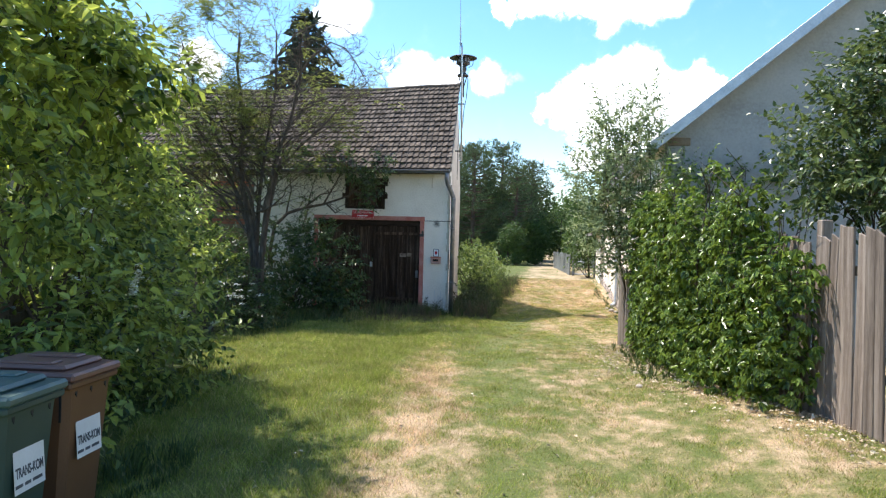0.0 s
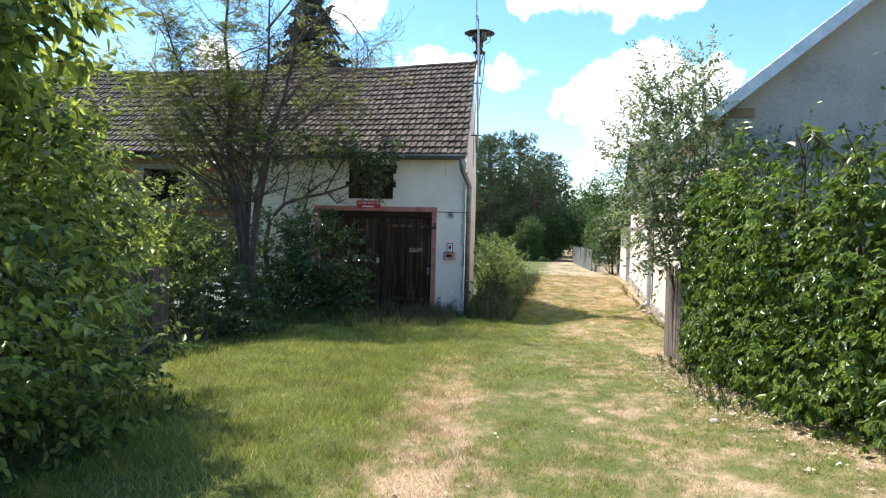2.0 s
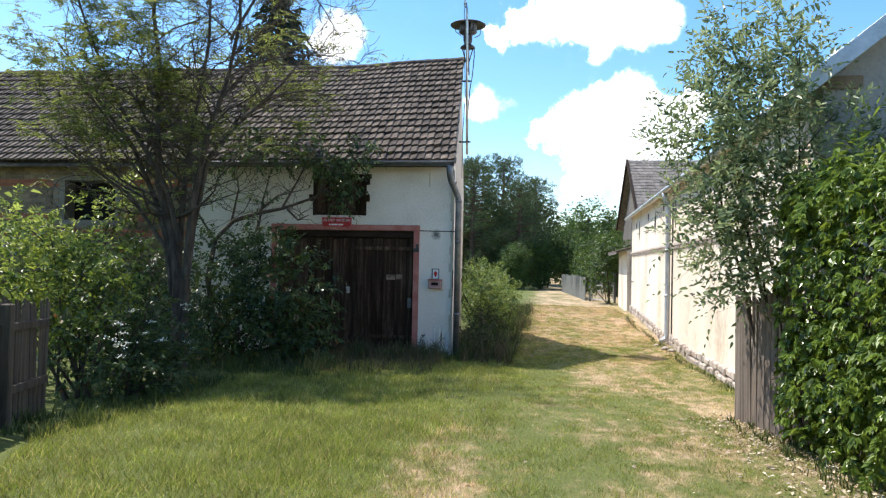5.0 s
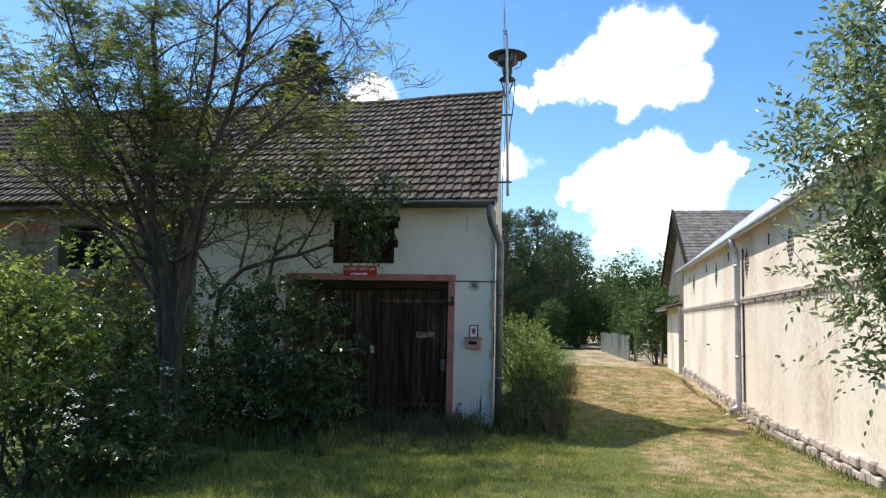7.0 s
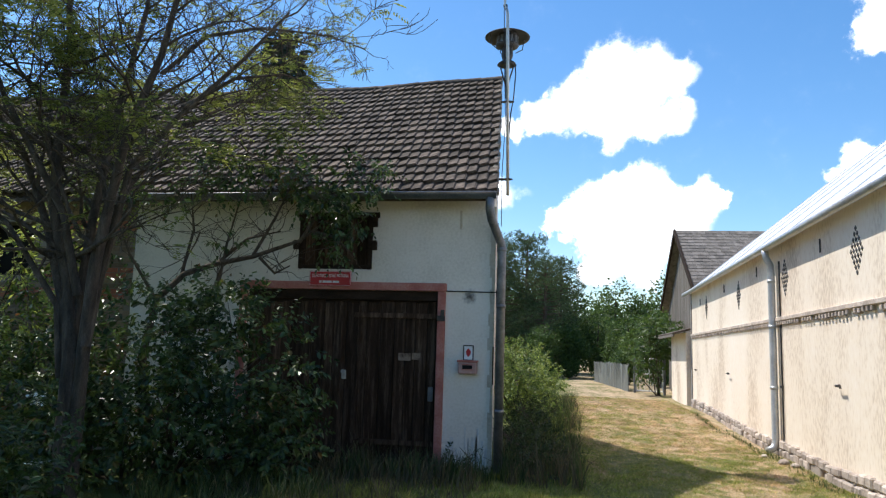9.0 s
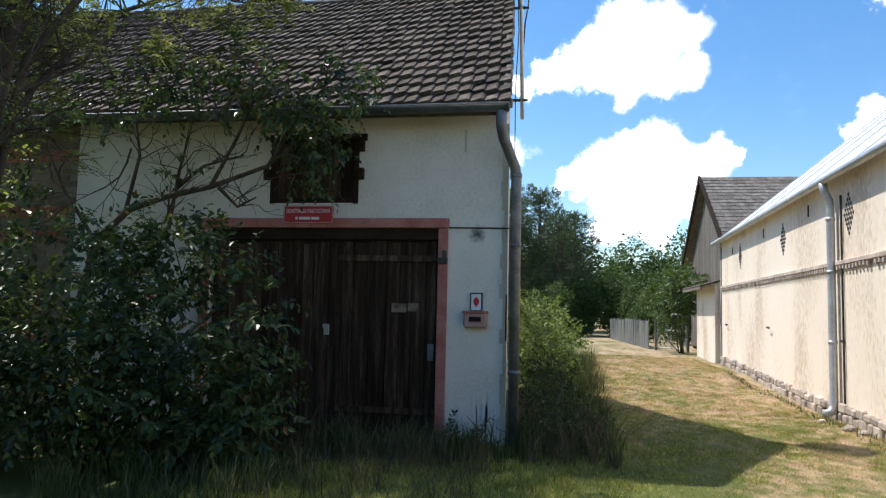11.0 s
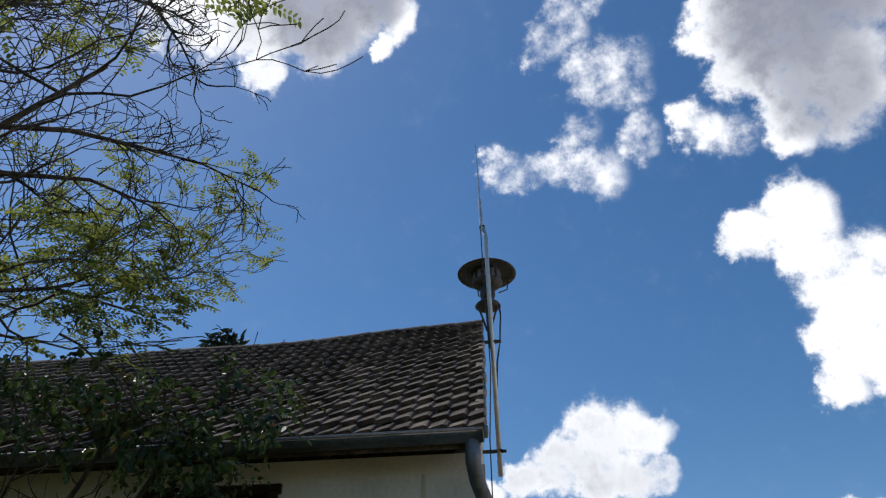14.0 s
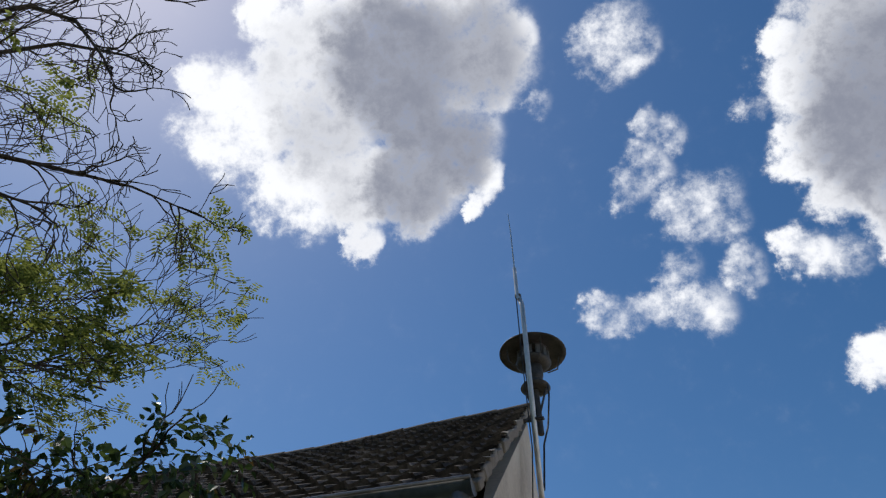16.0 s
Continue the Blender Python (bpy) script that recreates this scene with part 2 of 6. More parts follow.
def soot_material(name, centre, radius):
    """Whitewash blackened round a centre, fading out unevenly."""
    m = material(name, ((0.62, 0.57, 0.485), (0.75, 0.695, 0.61), (0.81, 0.765, 0.69)), 1.2, 30, 0.9, 0.25)
    nt = m.node_tree
    N, L = nt.nodes.new, nt.links.new
    p = nt.nodes["Principled BSDF"]
    geo, dist, no, fade, mix = N("ShaderNodeNewGeometry"), N("ShaderNodeVectorMath"), N("ShaderNodeTexNoise"), N("ShaderNodeMapRange"), N("ShaderNodeMix")
    dist.operation = "DISTANCE"
    L(geo.outputs["Position"], dist.inputs[0])
    dist.inputs[1].default_value = centre
    no.inputs["Scale"].default_value = 22.0
    L(geo.outputs["Position"], no.inputs["Vector"])
    add = N("ShaderNodeMath")
    add.operation = "MULTIPLY_ADD"
    L(no.outputs["Fac"], add.inputs[0])
    add.inputs[1].default_value = radius * 0.7
    L(dist.outputs["Value"], add.inputs[2])
    fade.interpolation_type = "SMOOTHSTEP"
    fade.inputs["From Min"].default_value, fade.inputs["From Max"].default_value = radius * 0.4, radius * 1.15
    L(add.outputs[0], fade.inputs["Value"])
    mix.data_type = "RGBA"
    mix.inputs["A"].default_value = (0.10, 0.095, 0.09, 1)
    L(fade.outputs[0], mix.inputs["Factor"])
    L(p.inputs["Base Color"].links[0].from_socket, mix.inputs["B"])
    L(mix.outputs["Result"], p.inputs["Base Color"])
    return m


def turf_material(name, blades):
    """Mown turf: lush on the west side, dry and sandy in worn strips and along the lane."""
    m = bpy.data.materials.new(name)
    m.use_nodes = True
    nt = m.node_tree
    N, L = nt.nodes.new, nt.links.new
    p = nt.nodes["Principled BSDF"]
    geo, sep = N("ShaderNodeNewGeometry"), N("ShaderNodeSeparateXYZ")
    L(geo.outputs["Position"], sep.inputs[0])

    def op(kind, a, b, c=None):
        n = N("ShaderNodeMath")
        n.operation = kind
        for i, v in enumerate((a, b, c)):
            if v is None:
                continue
            if isinstance(v, (int, float)):
                n.inputs[i].default_value = v
            else:
                L(v, n.inputs[i])
        return n.outputs[0]

    def step(v, lo, hi, to0=0.0, to1=1.0):
        n = N("ShaderNodeMapRange")
        n.interpolation_type = "SMOOTHSTEP"
        for k, x in zip(("From Min", "From Max", "To Min", "To Max"), (lo, hi, to0, to1)):
            n.inputs[k].default_value = x
        L(v, n.inputs["Value"])
        return n.outputs[0]

    def patch(scale, detail, stretch=(1, 1, 1)):
        mp, n = N("ShaderNodeMapping"), N("ShaderNodeTexNoise")
        mp.inputs["Scale"].default_value = stretch
        L(geo.outputs["Position"], mp.inputs["Vector"])
        L(mp.outputs[0], n.inputs["Vector"])
        n.inputs["Scale"].default_value, n.inputs["Detail"].default_value, n.inputs["Roughness"].default_value = scale, detail, 0.6
        return n.outputs["Fac"]

    x, y = sep.outputs["X"], sep.outputs["Y"]
    mid = op("MULTIPLY_ADD", y, -0.10, -1.0)                      # the worn track drifts west as it runs on
    mid = op("MAXIMUM", mid, -2.1)
    off = op("ABSOLUTE", op("SUBTRACT", x, mid), 0.0)
    worn = step(off, 0.05, 0.8, 1.0, 0.0)
    worn = op("MULTIPLY", worn, step(y, 11.0, 14.0, 1.0, 0.0))
    east = step(x, -2.2, 0.2)
    lane = step(y, 16.0, 26.0)
    west_lane = op("MULTIPLY", lane, step(x, -2.6, -1.2))
    base = op("ADD", op("MULTIPLY", worn, 0.36), op("MULTIPLY", east, 0.33))
    base = op("MAXIMUM", base, op("MULTIPLY", west_lane, 0.48))
    base = op("ADD", base, op("MULTIPLY", step(x, -2.9, -2.1, 1.0, 0.0), -0.2))
    n1, n2 = patch(0.9, 5, (1.0, 0.45, 1.0)), patch(5.0, 8, (1.0, 0.7, 1.0))
    dry = op("ADD", base, op("MULTIPLY", op("SUBTRACT", n1, 0.5), 1.15))
    dry = op("ADD", dry, op("MULTIPLY", op("SUBTRACT", n2, 0.5), 1.5))
    dry = step(dry, 0.05, 0.75)
    if blades:
        dry = op("ADD", op("MULTIPLY", dry, 0.9), op("MULTIPLY", op("SUBTRACT", geo.outputs["Random Per Island"], 0.45), 0.95))
    ramp = N("ShaderNodeValToRGB")
    els = ramp.color_ramp.elements
    if blades:
        stops = ((0.0, (0.24, 0.295, 0.048)), (0.35, (0.41, 0.37, 0.125)), (0.65, (0.54, 0.435, 0.22)), (1.0, (0.66, 0.45, 0.30)))
    else:
        stops = ((0.0, (0.115, 0.135, 0.034)), (0.35, (0.22, 0.19, 0.08)), (0.65, (0.36, 0.275, 0.155)), (1.0, (0.50, 0.365, 0.235)))
    els[0].position, els[0].color = stops[0][0], (*stops[0][1], 1)
    els[1].position, els[1].color = stops[3][0], (*stops[3][1], 1)
    for pos, c in stops[1:3]:
        e = els.new(pos)
        e.color = (*c, 1)
    L(dry, ramp.inputs[0])
    hs = N("ShaderNodeHueSaturation")
    L(ramp.outputs[0], hs.inputs["Color"])
    value = step(patch(60.0 if not blades else 2.0, 4), 0.25, 0.75, 0.7, 1.25)
    if blades:
        value = op("MULTIPLY", value, op("MULTIPLY_ADD", op("FRACT", op("MULTIPLY", geo.outputs["Random Per Island"], 17.0), 0.0), 0.95, 0.52))
    L(value, hs.inputs["Value"])
    L(hs.outputs[0], p.inputs["Base Color"])
    p.inputs["Roughness"].default_value = 0.85
    p.inputs["Specular IOR Level"].default_value = 0.25
    bp = N("ShaderNodeBump")
    bp.inputs["Strength"].default_value, bp.inputs["Distance"].default_value = (0.8, 0.03)
    if not blades:
        L(patch(45.0, 5), bp.inputs["Height"])
        L(bp.outputs[0], p.inputs["Normal"])
    else:
        tr, mixer = N("ShaderNodeBsdfTranslucent"), N("ShaderNodeMixShader")
        L(hs.outputs[0], tr.inputs["Color"])
        mixer.inputs[0].default_value = 0.45
        L(p.outputs[0], mixer.inputs[1])
        L(tr.outputs[0], mixer.inputs[2])
        L(mixer.outputs[0], nt.nodes["Material Output"].inputs["Surface"])
    return m


M = dict(
    soil=turf_material("turf_ground", False), blades=turf_material("turf_blades", True),
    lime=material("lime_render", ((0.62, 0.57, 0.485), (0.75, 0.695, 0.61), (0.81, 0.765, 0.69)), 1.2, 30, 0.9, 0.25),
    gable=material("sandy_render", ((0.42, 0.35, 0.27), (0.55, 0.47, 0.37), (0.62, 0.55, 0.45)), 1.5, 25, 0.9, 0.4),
    brick=material("old_brick", ((0.17, 0.115, 0.075), (0.23, 0.165, 0.11), (0.29, 0.21, 0.14)), 6, 60, 0.9, 0.5, island=0.22),
    red_brick=material("red_brick", ((0.30, 0.10, 0.06), (0.40, 0.15, 0.09)), 6, 60, 0.9, 0.5, island=0.2),
    mortar=material("mortar", ((0.20, 0.165, 0.13), (0.27, 0.235, 0.19)), 5, 50, 0.95, 0.5),
    tile=material("cement_tile", ((0.034, 0.025, 0.019), (0.080, 0.060, 0.046), (0.165, 0.128, 0.100)), 7, 45, 0.9, 0.6, rand=0.42),
    tile_far=material("cement_tile_rest", ((0.034, 0.025, 0.019), (0.080, 0.060, 0.046), (0.165, 0.128, 0.100)), 7, 45, 0.9, 0.6, island=0.42),
    zinc=material("zinc", ((0.13, 0.13, 0.135), (0.20, 0.20, 0.205), (0.28, 0.28, 0.285)), 4, 30, 0.5, 0.1, 0.6),
    bright_zinc=material("bright_zinc", ((0.42, 0.43, 0.44), (0.52, 0.53, 0.54), (0.62, 0.62, 0.62)), 4, 30, 0.42, 0.08, 0.55),
    steel=material("galvanised_steel", ((0.45, 0.44, 0.42), (0.60, 0.59, 0.57)), 8, 60, 0.45, 0.1, 0.7),
    dark_steel=material("painted_dark_steel", ((0.030, 0.028, 0.027), (0.055, 0.050, 0.046), (0.09, 0.075, 0.06)), 8, 60, 0.6, 0.2, 0.2),
    gate=material("tarred_plank", ((0.026, 0.015, 0.009), (0.056, 0.033, 0.021), (0.15, 0.10, 0.068)), 3, 30, 0.9, 0.7, streak=(6, 6, 0.4), rand=0.4, spec=0.12),
    dark_wood=material("dark_frame_wood", ((0.020, 0.013, 0.009), (0.05, 0.033, 0.024)), 4, 30, 0.9, 0.5, streak=(1, 4, 4), spec=0.12),
    # near-black colour that paints the darkness inside openings
    black=material("painted_dark_void", ((0.006, 0.005, 0.005), (0.012, 0.010, 0.009)), 4, 30, 0.95, 0.2),
    red_paint=material("faded_red_paint", ((0.34, 0.11, 0.085), (0.42, 0.16, 0.125), (0.48, 0.23, 0.19)), 5, 40, 0.85, 0.4),
    sign_red=material("sign_red", ((0.42, 0.018, 0.022), (0.52, 0.03, 0.035)), 4, 40, 0.4, 0.05),
    white=material("white_enamel", ((0.70, 0.70, 0.70), (0.82, 0.82, 0.82)), 4, 40, 0.45, 0.03),
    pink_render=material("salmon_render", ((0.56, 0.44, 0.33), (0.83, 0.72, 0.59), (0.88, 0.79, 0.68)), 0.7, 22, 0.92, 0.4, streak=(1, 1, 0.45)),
    # grey plaster colour that also holds the darker tone of the shaded side
    shaded_grey_render=material("shaded_grey_render", ((0.30, 0.28, 0.26), (0.38, 0.36, 0.33), (0.44, 0.41, 0.38)), 1.1, 25, 0.92, 0.35),
    stone=material("plinth_stone", ((0.28, 0.23, 0.19), (0.42, 0.35, 0.30), (0.54, 0.47, 0.41)), 5, 40, 0.9, 0.7, rand=0.3),
    sheet=material("light_metal_sheet", ((0.70, 0.71, 0.72), (0.80, 0.81, 0.82)), 0.8, 12, 0.4, 0.05, 0.15),
    fence=material("weathered_grey_wood", ((0.105, 0.078, 0.06), (0.19, 0.148, 0.118), (0.30, 0.245, 0.20)), 2.5, 26, 0.9, 0.7, streak=(7, 7, 0.35), rand=0.25),
    brown_fence=material("brown_stained_wood", ((0.06, 0.042, 0.030), (0.10, 0.075, 0.055), (0.15, 0.115, 0.085)), 2.5, 26, 0.9, 0.6, streak=(7, 7, 0.35), rand=0.2),
    pale_board=material("pale_weathered_board", ((0.11, 0.12, 0.105), (0.17, 0.175, 0.155), (0.23, 0.23, 0.205)), 2.5, 26, 0.9, 0.5, streak=(7, 7, 0.35), rand=0.2),
    bark=material("grey_bark", ((0.038, 0.028, 0.020), (0.076, 0.056, 0.041), (0.14, 0.108, 0.08)), 6, 50, 0.9, 0.9, streak=(3, 3, 0.6), bump_dist=0.02),
    pine_bark=material("pine_bark", ((0.08, 0.05, 0.035), (0.16, 0.10, 0.07)), 4, 30, 0.9, 0.8),
    shingle=material("old_shingle", ((0.10, 0.088, 0.075), (0.17, 0.15, 0.13), (0.23, 0.205, 0.18)), 5, 40, 0.9, 0.6, island=0.25),
    barn_board=material("grey_barn_board", ((0.09, 0.075, 0.062), (0.15, 0.13, 0.11), (0.22, 0.19, 0.165)), 3, 26, 0.9, 0.6, streak=(6, 6, 0.4), rand=0.25),
    green_bin=material("green_plastic", ((0.030, 0.055, 0.045), (0.040, 0.070, 0.058)), 3, 90, 0.48, 0.08, spec=0.4),
    green_lid=material("green_plastic_lid", ((0.045, 0.085, 0.075), (0.065, 0.11, 0.10)), 3, 90, 0.45, 0.08, spec=0.4),
    brown_bin=material("brown_plastic", ((0.115, 0.052, 0.024), (0.15, 0.07, 0.034)), 3, 90, 0.5, 0.08, spec=0.4),
    brown_lid=material("brown_plastic_lid", ((0.13, 0.062, 0.045), (0.18, 0.09, 0.068)), 3, 90, 0.45, 0.08, spec=0.4),
    rubber=material("black_rubber", ((0.012, 0.012, 0.012), (0.03, 0.03, 0.03)), 8, 60, 0.75, 0.1),
    paper=material("sticker_paper", ((0.62, 0.60, 0.57), (0.70, 0.68, 0.65)), 6, 60, 0.7, 0.05),
    ink=material("dark_ink", ((0.05, 0.05, 0.055), (0.09, 0.09, 0.095)), 8, 60, 0.7, 0.0),
    soot=material("soot", ((0.13, 0.125, 0.12), (0.22, 0.21, 0.20)), 14, 60, 0.95, 0.2),
    litter=material("dry_litter", ((0.30, 0.20, 0.12), (0.50, 0.40, 0.28), (0.66, 0.58, 0.46)), 9, 60, 0.85, 0.2, island=0.35),
    withered=material("withered_flower", ((0.10, 0.05, 0.028), (0.20, 0.10, 0.055)), 9, 60, 0.8, 0.0, island=0.25),
    flower=material("cream_blossom", ((0.62, 0.62, 0.50), (0.74, 0.74, 0.66)), 9, 60, 0.7, 0.0, island=0.15),
    creeper=leaf_material("creeper_leaf", (0.028, 0.06, 0.010), (0.20, 0.28, 0.042), 0.28, 0.32),
    bramble=leaf_material("bramble_leaf", (0.030, 0.062, 0.012), (0.32, 0.385, 0.085), 0.34, 0.45),
    hazel=leaf_material("hazel_leaf", (0.045, 0.085, 0.018), (0.22, 0.285, 0.065), 0.45, 0.4),
    yellow_green=leaf_material("yellow_green_leaf", (0.05, 0.088, 0.015), (0.25, 0.31, 0.05), 0.42, 0.45),
    apple=leaf_material("apple_leaf", (0.02, 0.042, 0.012), (0.13, 0.175, 0.05), 0.32, 0.3),
    cherry=leaf_material("tree_leaf", (0.030, 0.062, 0.011), (0.37, 0.44, 0.08), 0.30, 0.52),
    lilac=leaf_material("lilac_leaf", (0.015, 0.035, 0.010), (0.088, 0.140, 0.036), 0.34, 0.28, (0.16, 0.07, 0.02)),
    robinia=leaf_material("robinia_leaf", (0.08, 0.11, 0.022), (0.30, 0.34, 0.08), 0.5, 0.42),
    grey_leaf=leaf_material("grey_green_leaf", (0.07, 0.11, 0.045), (0.32, 0.38, 0.18), 0.36, 0.4),
    weed=leaf_material("weed_leaf", (0.018, 0.036, 0.010), (0.065, 0.095, 0.026), 0.5, 0.3),
    pine=leaf_material("pine_needles", (0.030, 0.055, 0.023), (0.13, 0.175, 0.068), 0.6, 0.2),
    spruce=leaf_material("spruce_needles", (0.012, 0.022, 0.012), (0.035, 0.055, 0.024), 0.6, 0.1),
    wood_leaf=leaf_material("woodland_leaf", (0.030, 0.062, 0.014), (0.095, 0.16, 0.03), 0.55, 0.3),
    dry_weed=leaf_material("dry_weed", (0.05, 0.042, 0.022), (0.17, 0.14, 0.07), 0.7, 0.2, (0.30, 0.23, 0.13)),
    tall_grass=leaf_material("tall_grass", (0.028, 0.052, 0.012), (0.10, 0.135, 0.036), 0.6, 0.3, (0.36, 0.29, 0.15)),
)


# ---- building blocks ----
rng = np.random.default_rng(7)


class Geo:
    """Gathers vertices and faces for one mesh."""

    def __init__(self):
        self.v, self.f = [], []

    def add(self, verts, faces):
        k = len(self.v)
        self.v += [tuple(p) for p in verts]
        self.f += [tuple(k + i for i in f) for f in faces]
        return self

    def box(self, size, at=(0, 0, 0), m=None, c=0.0):
        """A box, its edges cut by c."""
        hx, hy, hz = (s / 2 for s in size)
        m = (m or Matrix()) if m is None or isinstance(m, Matrix) else m
        T = Matrix.Translation(at) @ m
        if not c:
            vs = [(sx * hx, sy * hy, sz * hz) for sx in (-1, 1) for sy in (-1, 1) for sz in (-1, 1)]
            fs = [(0, 1, 3, 2), (4, 6, 7, 5), (0, 4, 5, 1), (2, 3, 7, 6), (0, 2, 6, 4), (1, 5, 7, 3)]
        else:
            vs, idx = [], {}
            for sx in (-1, 1):
                for sy in (-1, 1):
                    for sz in (-1, 1):
                        for ax in range(3):
                            q = [sx * (hx - c), sy * (hy - c), sz * (hz - c)]
                            q[ax] = (sx * hx, sy * hy, sz * hz)[ax]
                            idx[sx, sy, sz, ax] = len(vs)
                            vs.append(q)
            I = idx
            fs = []
            for s in (-1, 1):
                fs.append([I[s, a, b, 0] for a, b in ((-1, -1), (1, -1), (1, 1), (-1, 1))][::s])
                fs.append([I[a, s, b, 1] for a, b in ((-1, -1), (-1, 1), (1, 1), (1, -1))][::s])
                fs.append([I[a, b, s, 2] for a, b in ((-1, -1), (1, -1), (1, 1), (-1, 1))][::s])
            for a in (-1, 1):
                for b in (-1, 1):
                    fs.append([I[a, b, -1, 0], I[a, b, 1, 0], I[a, b, 1, 1], I[a, b, -1, 1]][:: -a * b])
                    fs.append([I[a, -1, b, 0], I[a, 1, b, 0], I[a, 1, b, 2], I[a, -1, b, 2]][:: a * b])
                    fs.append([I[-1, a, b, 1], I[1, a, b, 1], I[1, a, b, 2], I[-1, a, b, 2]][:: -a * b])
            for (sx, sy, sz) in [(x, y, z) for x in (-1, 1) for y in (-1, 1) for z in (-1, 1)]:
                fs.append([I[sx, sy, sz, k] for k in (0, 1, 2)][:: sx * sy * sz])
        return self.add([T @ Vector(p) for p in vs], fs)

    def tube(self, pts, radii, n=8, caps=True):
        """A round bar along points."""
        pts = [Vector(p) for p in pts]
        if isinstance(radii, (int, float)):
            radii = [radii] * len(pts)
        k, u = len(self.v), None
        for i, p in enumerate(pts):
            d = (pts[min(i + 1, len(pts) - 1)] - pts[max(i - 1, 0)])
            d = d.normalized() if d.length > 1e-9 else Vector((0, 0, 1))
            if u is None:
                u = d.orthogonal().normalized()
            u = (u - d * u.dot(d))
            u = u.normalized() if u.length > 1e-6 else d.orthogonal().normalized()
            w = d.cross(u)
            for j in range(n):
                a = 2 * math.pi * j / n
                self.v.append(tuple(p + (u * math.cos(a) + w * math.sin(a)) * radii[i]))
        for i in range(len(pts) - 1):
            for j in range(n):
                a, b = k + i * n + j, k + i * n + (j + 1) % n
                self.f.append((a, b, b + n, a + n))
        if caps:
            self.f.append(tuple(k + j for j in range(n))[::-1])
            e = k + (len(pts) - 1) * n
            self.f.append(tuple(e + j for j in range(n)))
        return self

    def lathe(self, prof, at=(0, 0, 0), n=28):
        """A turned body: (radius, height) pairs."""
        k = len(self.v)
        for r, z in prof:
            for j in range(n):
                a = 2 * math.pi * j / n
                self.v.append((at[0] + r * math.cos(a), at[1] + r * math.sin(a), at[2] + z))
        for i in range(len(prof) - 1):
            for j in range(n):
                a, b = k + i * n + j, k + i * n + (j + 1) % n
                self.f.append((a, b, b + n, a + n))
        return self

    def mesh(self, name, mat, smooth=False):
        me = bpy.data.meshes.new(name)
        me.from_pydata(self.v, [], self.f)
        me.materials.append(mat)
        if smooth:
            me.polygons.foreach_set("use_smooth", [True] * len(me.polygons))
        me.update()
        return me


def part(name, geo, mat, parent=None, label="", smooth=False, at=None, kind=""):
    """Links a Geo or a mesh as ONE mesh object under a thing or a part."""
    me = geo.mesh(name, mat, smooth) if isinstance(geo, Geo) else geo
    ob = new(name, me)
    if at is not None:
        ob.matrix_basis = at if isinstance(at, Matrix) else Matrix.Translation(at)
    ob.parent = parent
    return tagged(ob, label, kind=kind)


def thing(name, label, category, at=(0, 0, 0), group="", kind=""):
    ob = new(name)
    ob.matrix_basis = at if isinstance(at, Matrix) else Matrix.Translation(at)
    ob.empty_display_size = 0.1
    return tagged(ob, label, category, group, kind)


def prism(poly, y0, y1, shear=0.0):
    """A wall slab: an outline in x, z pushed from y0 to y1."""
    g = Geo()
    n = len(poly)
    g.add([(x, y0, z) for x, z in poly] + [(x, y1, z) for x, z in poly],
          [tuple(range(n)), tuple(range(2 * n - 1, n - 1, -1))] + [(i, i + n, (i + 1) % n + n, (i + 1) % n) for i in range(n)])
    return g


def np_mesh(name, verts, faces, mat, smooth=False):
    me = bpy.data.meshes.new(name)
    me.from_pydata(verts.tolist(), [], faces.tolist())
    me.materials.append(mat)
    if smooth:
        me.polygons.foreach_set("use_smooth", [True] * len(me.polygons))
    me.update()
    return me


def unit(a):
    return a / np.maximum(np.linalg.norm(a, axis=1, keepdims=True), 1e-9)


def leaf_arrays(P, D, Nrm, size, width=0.55, fold=0.12, droop=0.15):
    """Folded six-cornered leaves at points P along D, facing Nrm."""
    D = unit(D)
    S = unit(np.cross(Nrm, D))
    U = np.cross(D, S)
    size = size[:, None]
    w, f = size * width * 0.5, size * fold
    V = np.stack([P, P + D * size * 0.28 + S * w + U * f, P + D * size * 0.68 + S * w * 0.8 + U * f * 0.6 - U * size * droop * 0.4,
                  P + D * size - U * size * droop, P + D * size * 0.68 - S * w * 0.8 + U * f * 0.6 - U * size * droop * 0.4,
                  P + D * size * 0.28 - S * w + U * f], axis=1).reshape(-1, 3)
    k = np.arange(len(P))[:, None] * 6
    F = np.concatenate([k + [[0, 3, 2, 1]], k + [[0, 5, 4, 3]]], axis=1).reshape(-1, 4)
    return V, F


def leaf_mesh(name, P, out, size, mat, width=0.55, droop=0.2, hang=0.35, spread=0.9, face_up=0.5):
    """Leaves at points P of a crown whose surface looks along out."""
    n = len(P)
    D = unit(out * 0.6 + rng.normal(0, spread * 0.6, (n, 3)) - np.array([0, 0, hang]))
    Nn = unit(out * 0.5 + np.array([0, 0, face_up]) + rng.normal(0, 0.5, (n, 3)))
    s = size * rng.uniform(0.6, 1.25, n)
    return np_mesh(name, *leaf_arrays(P, D, Nn, s, width, 0.10, droop), mat)


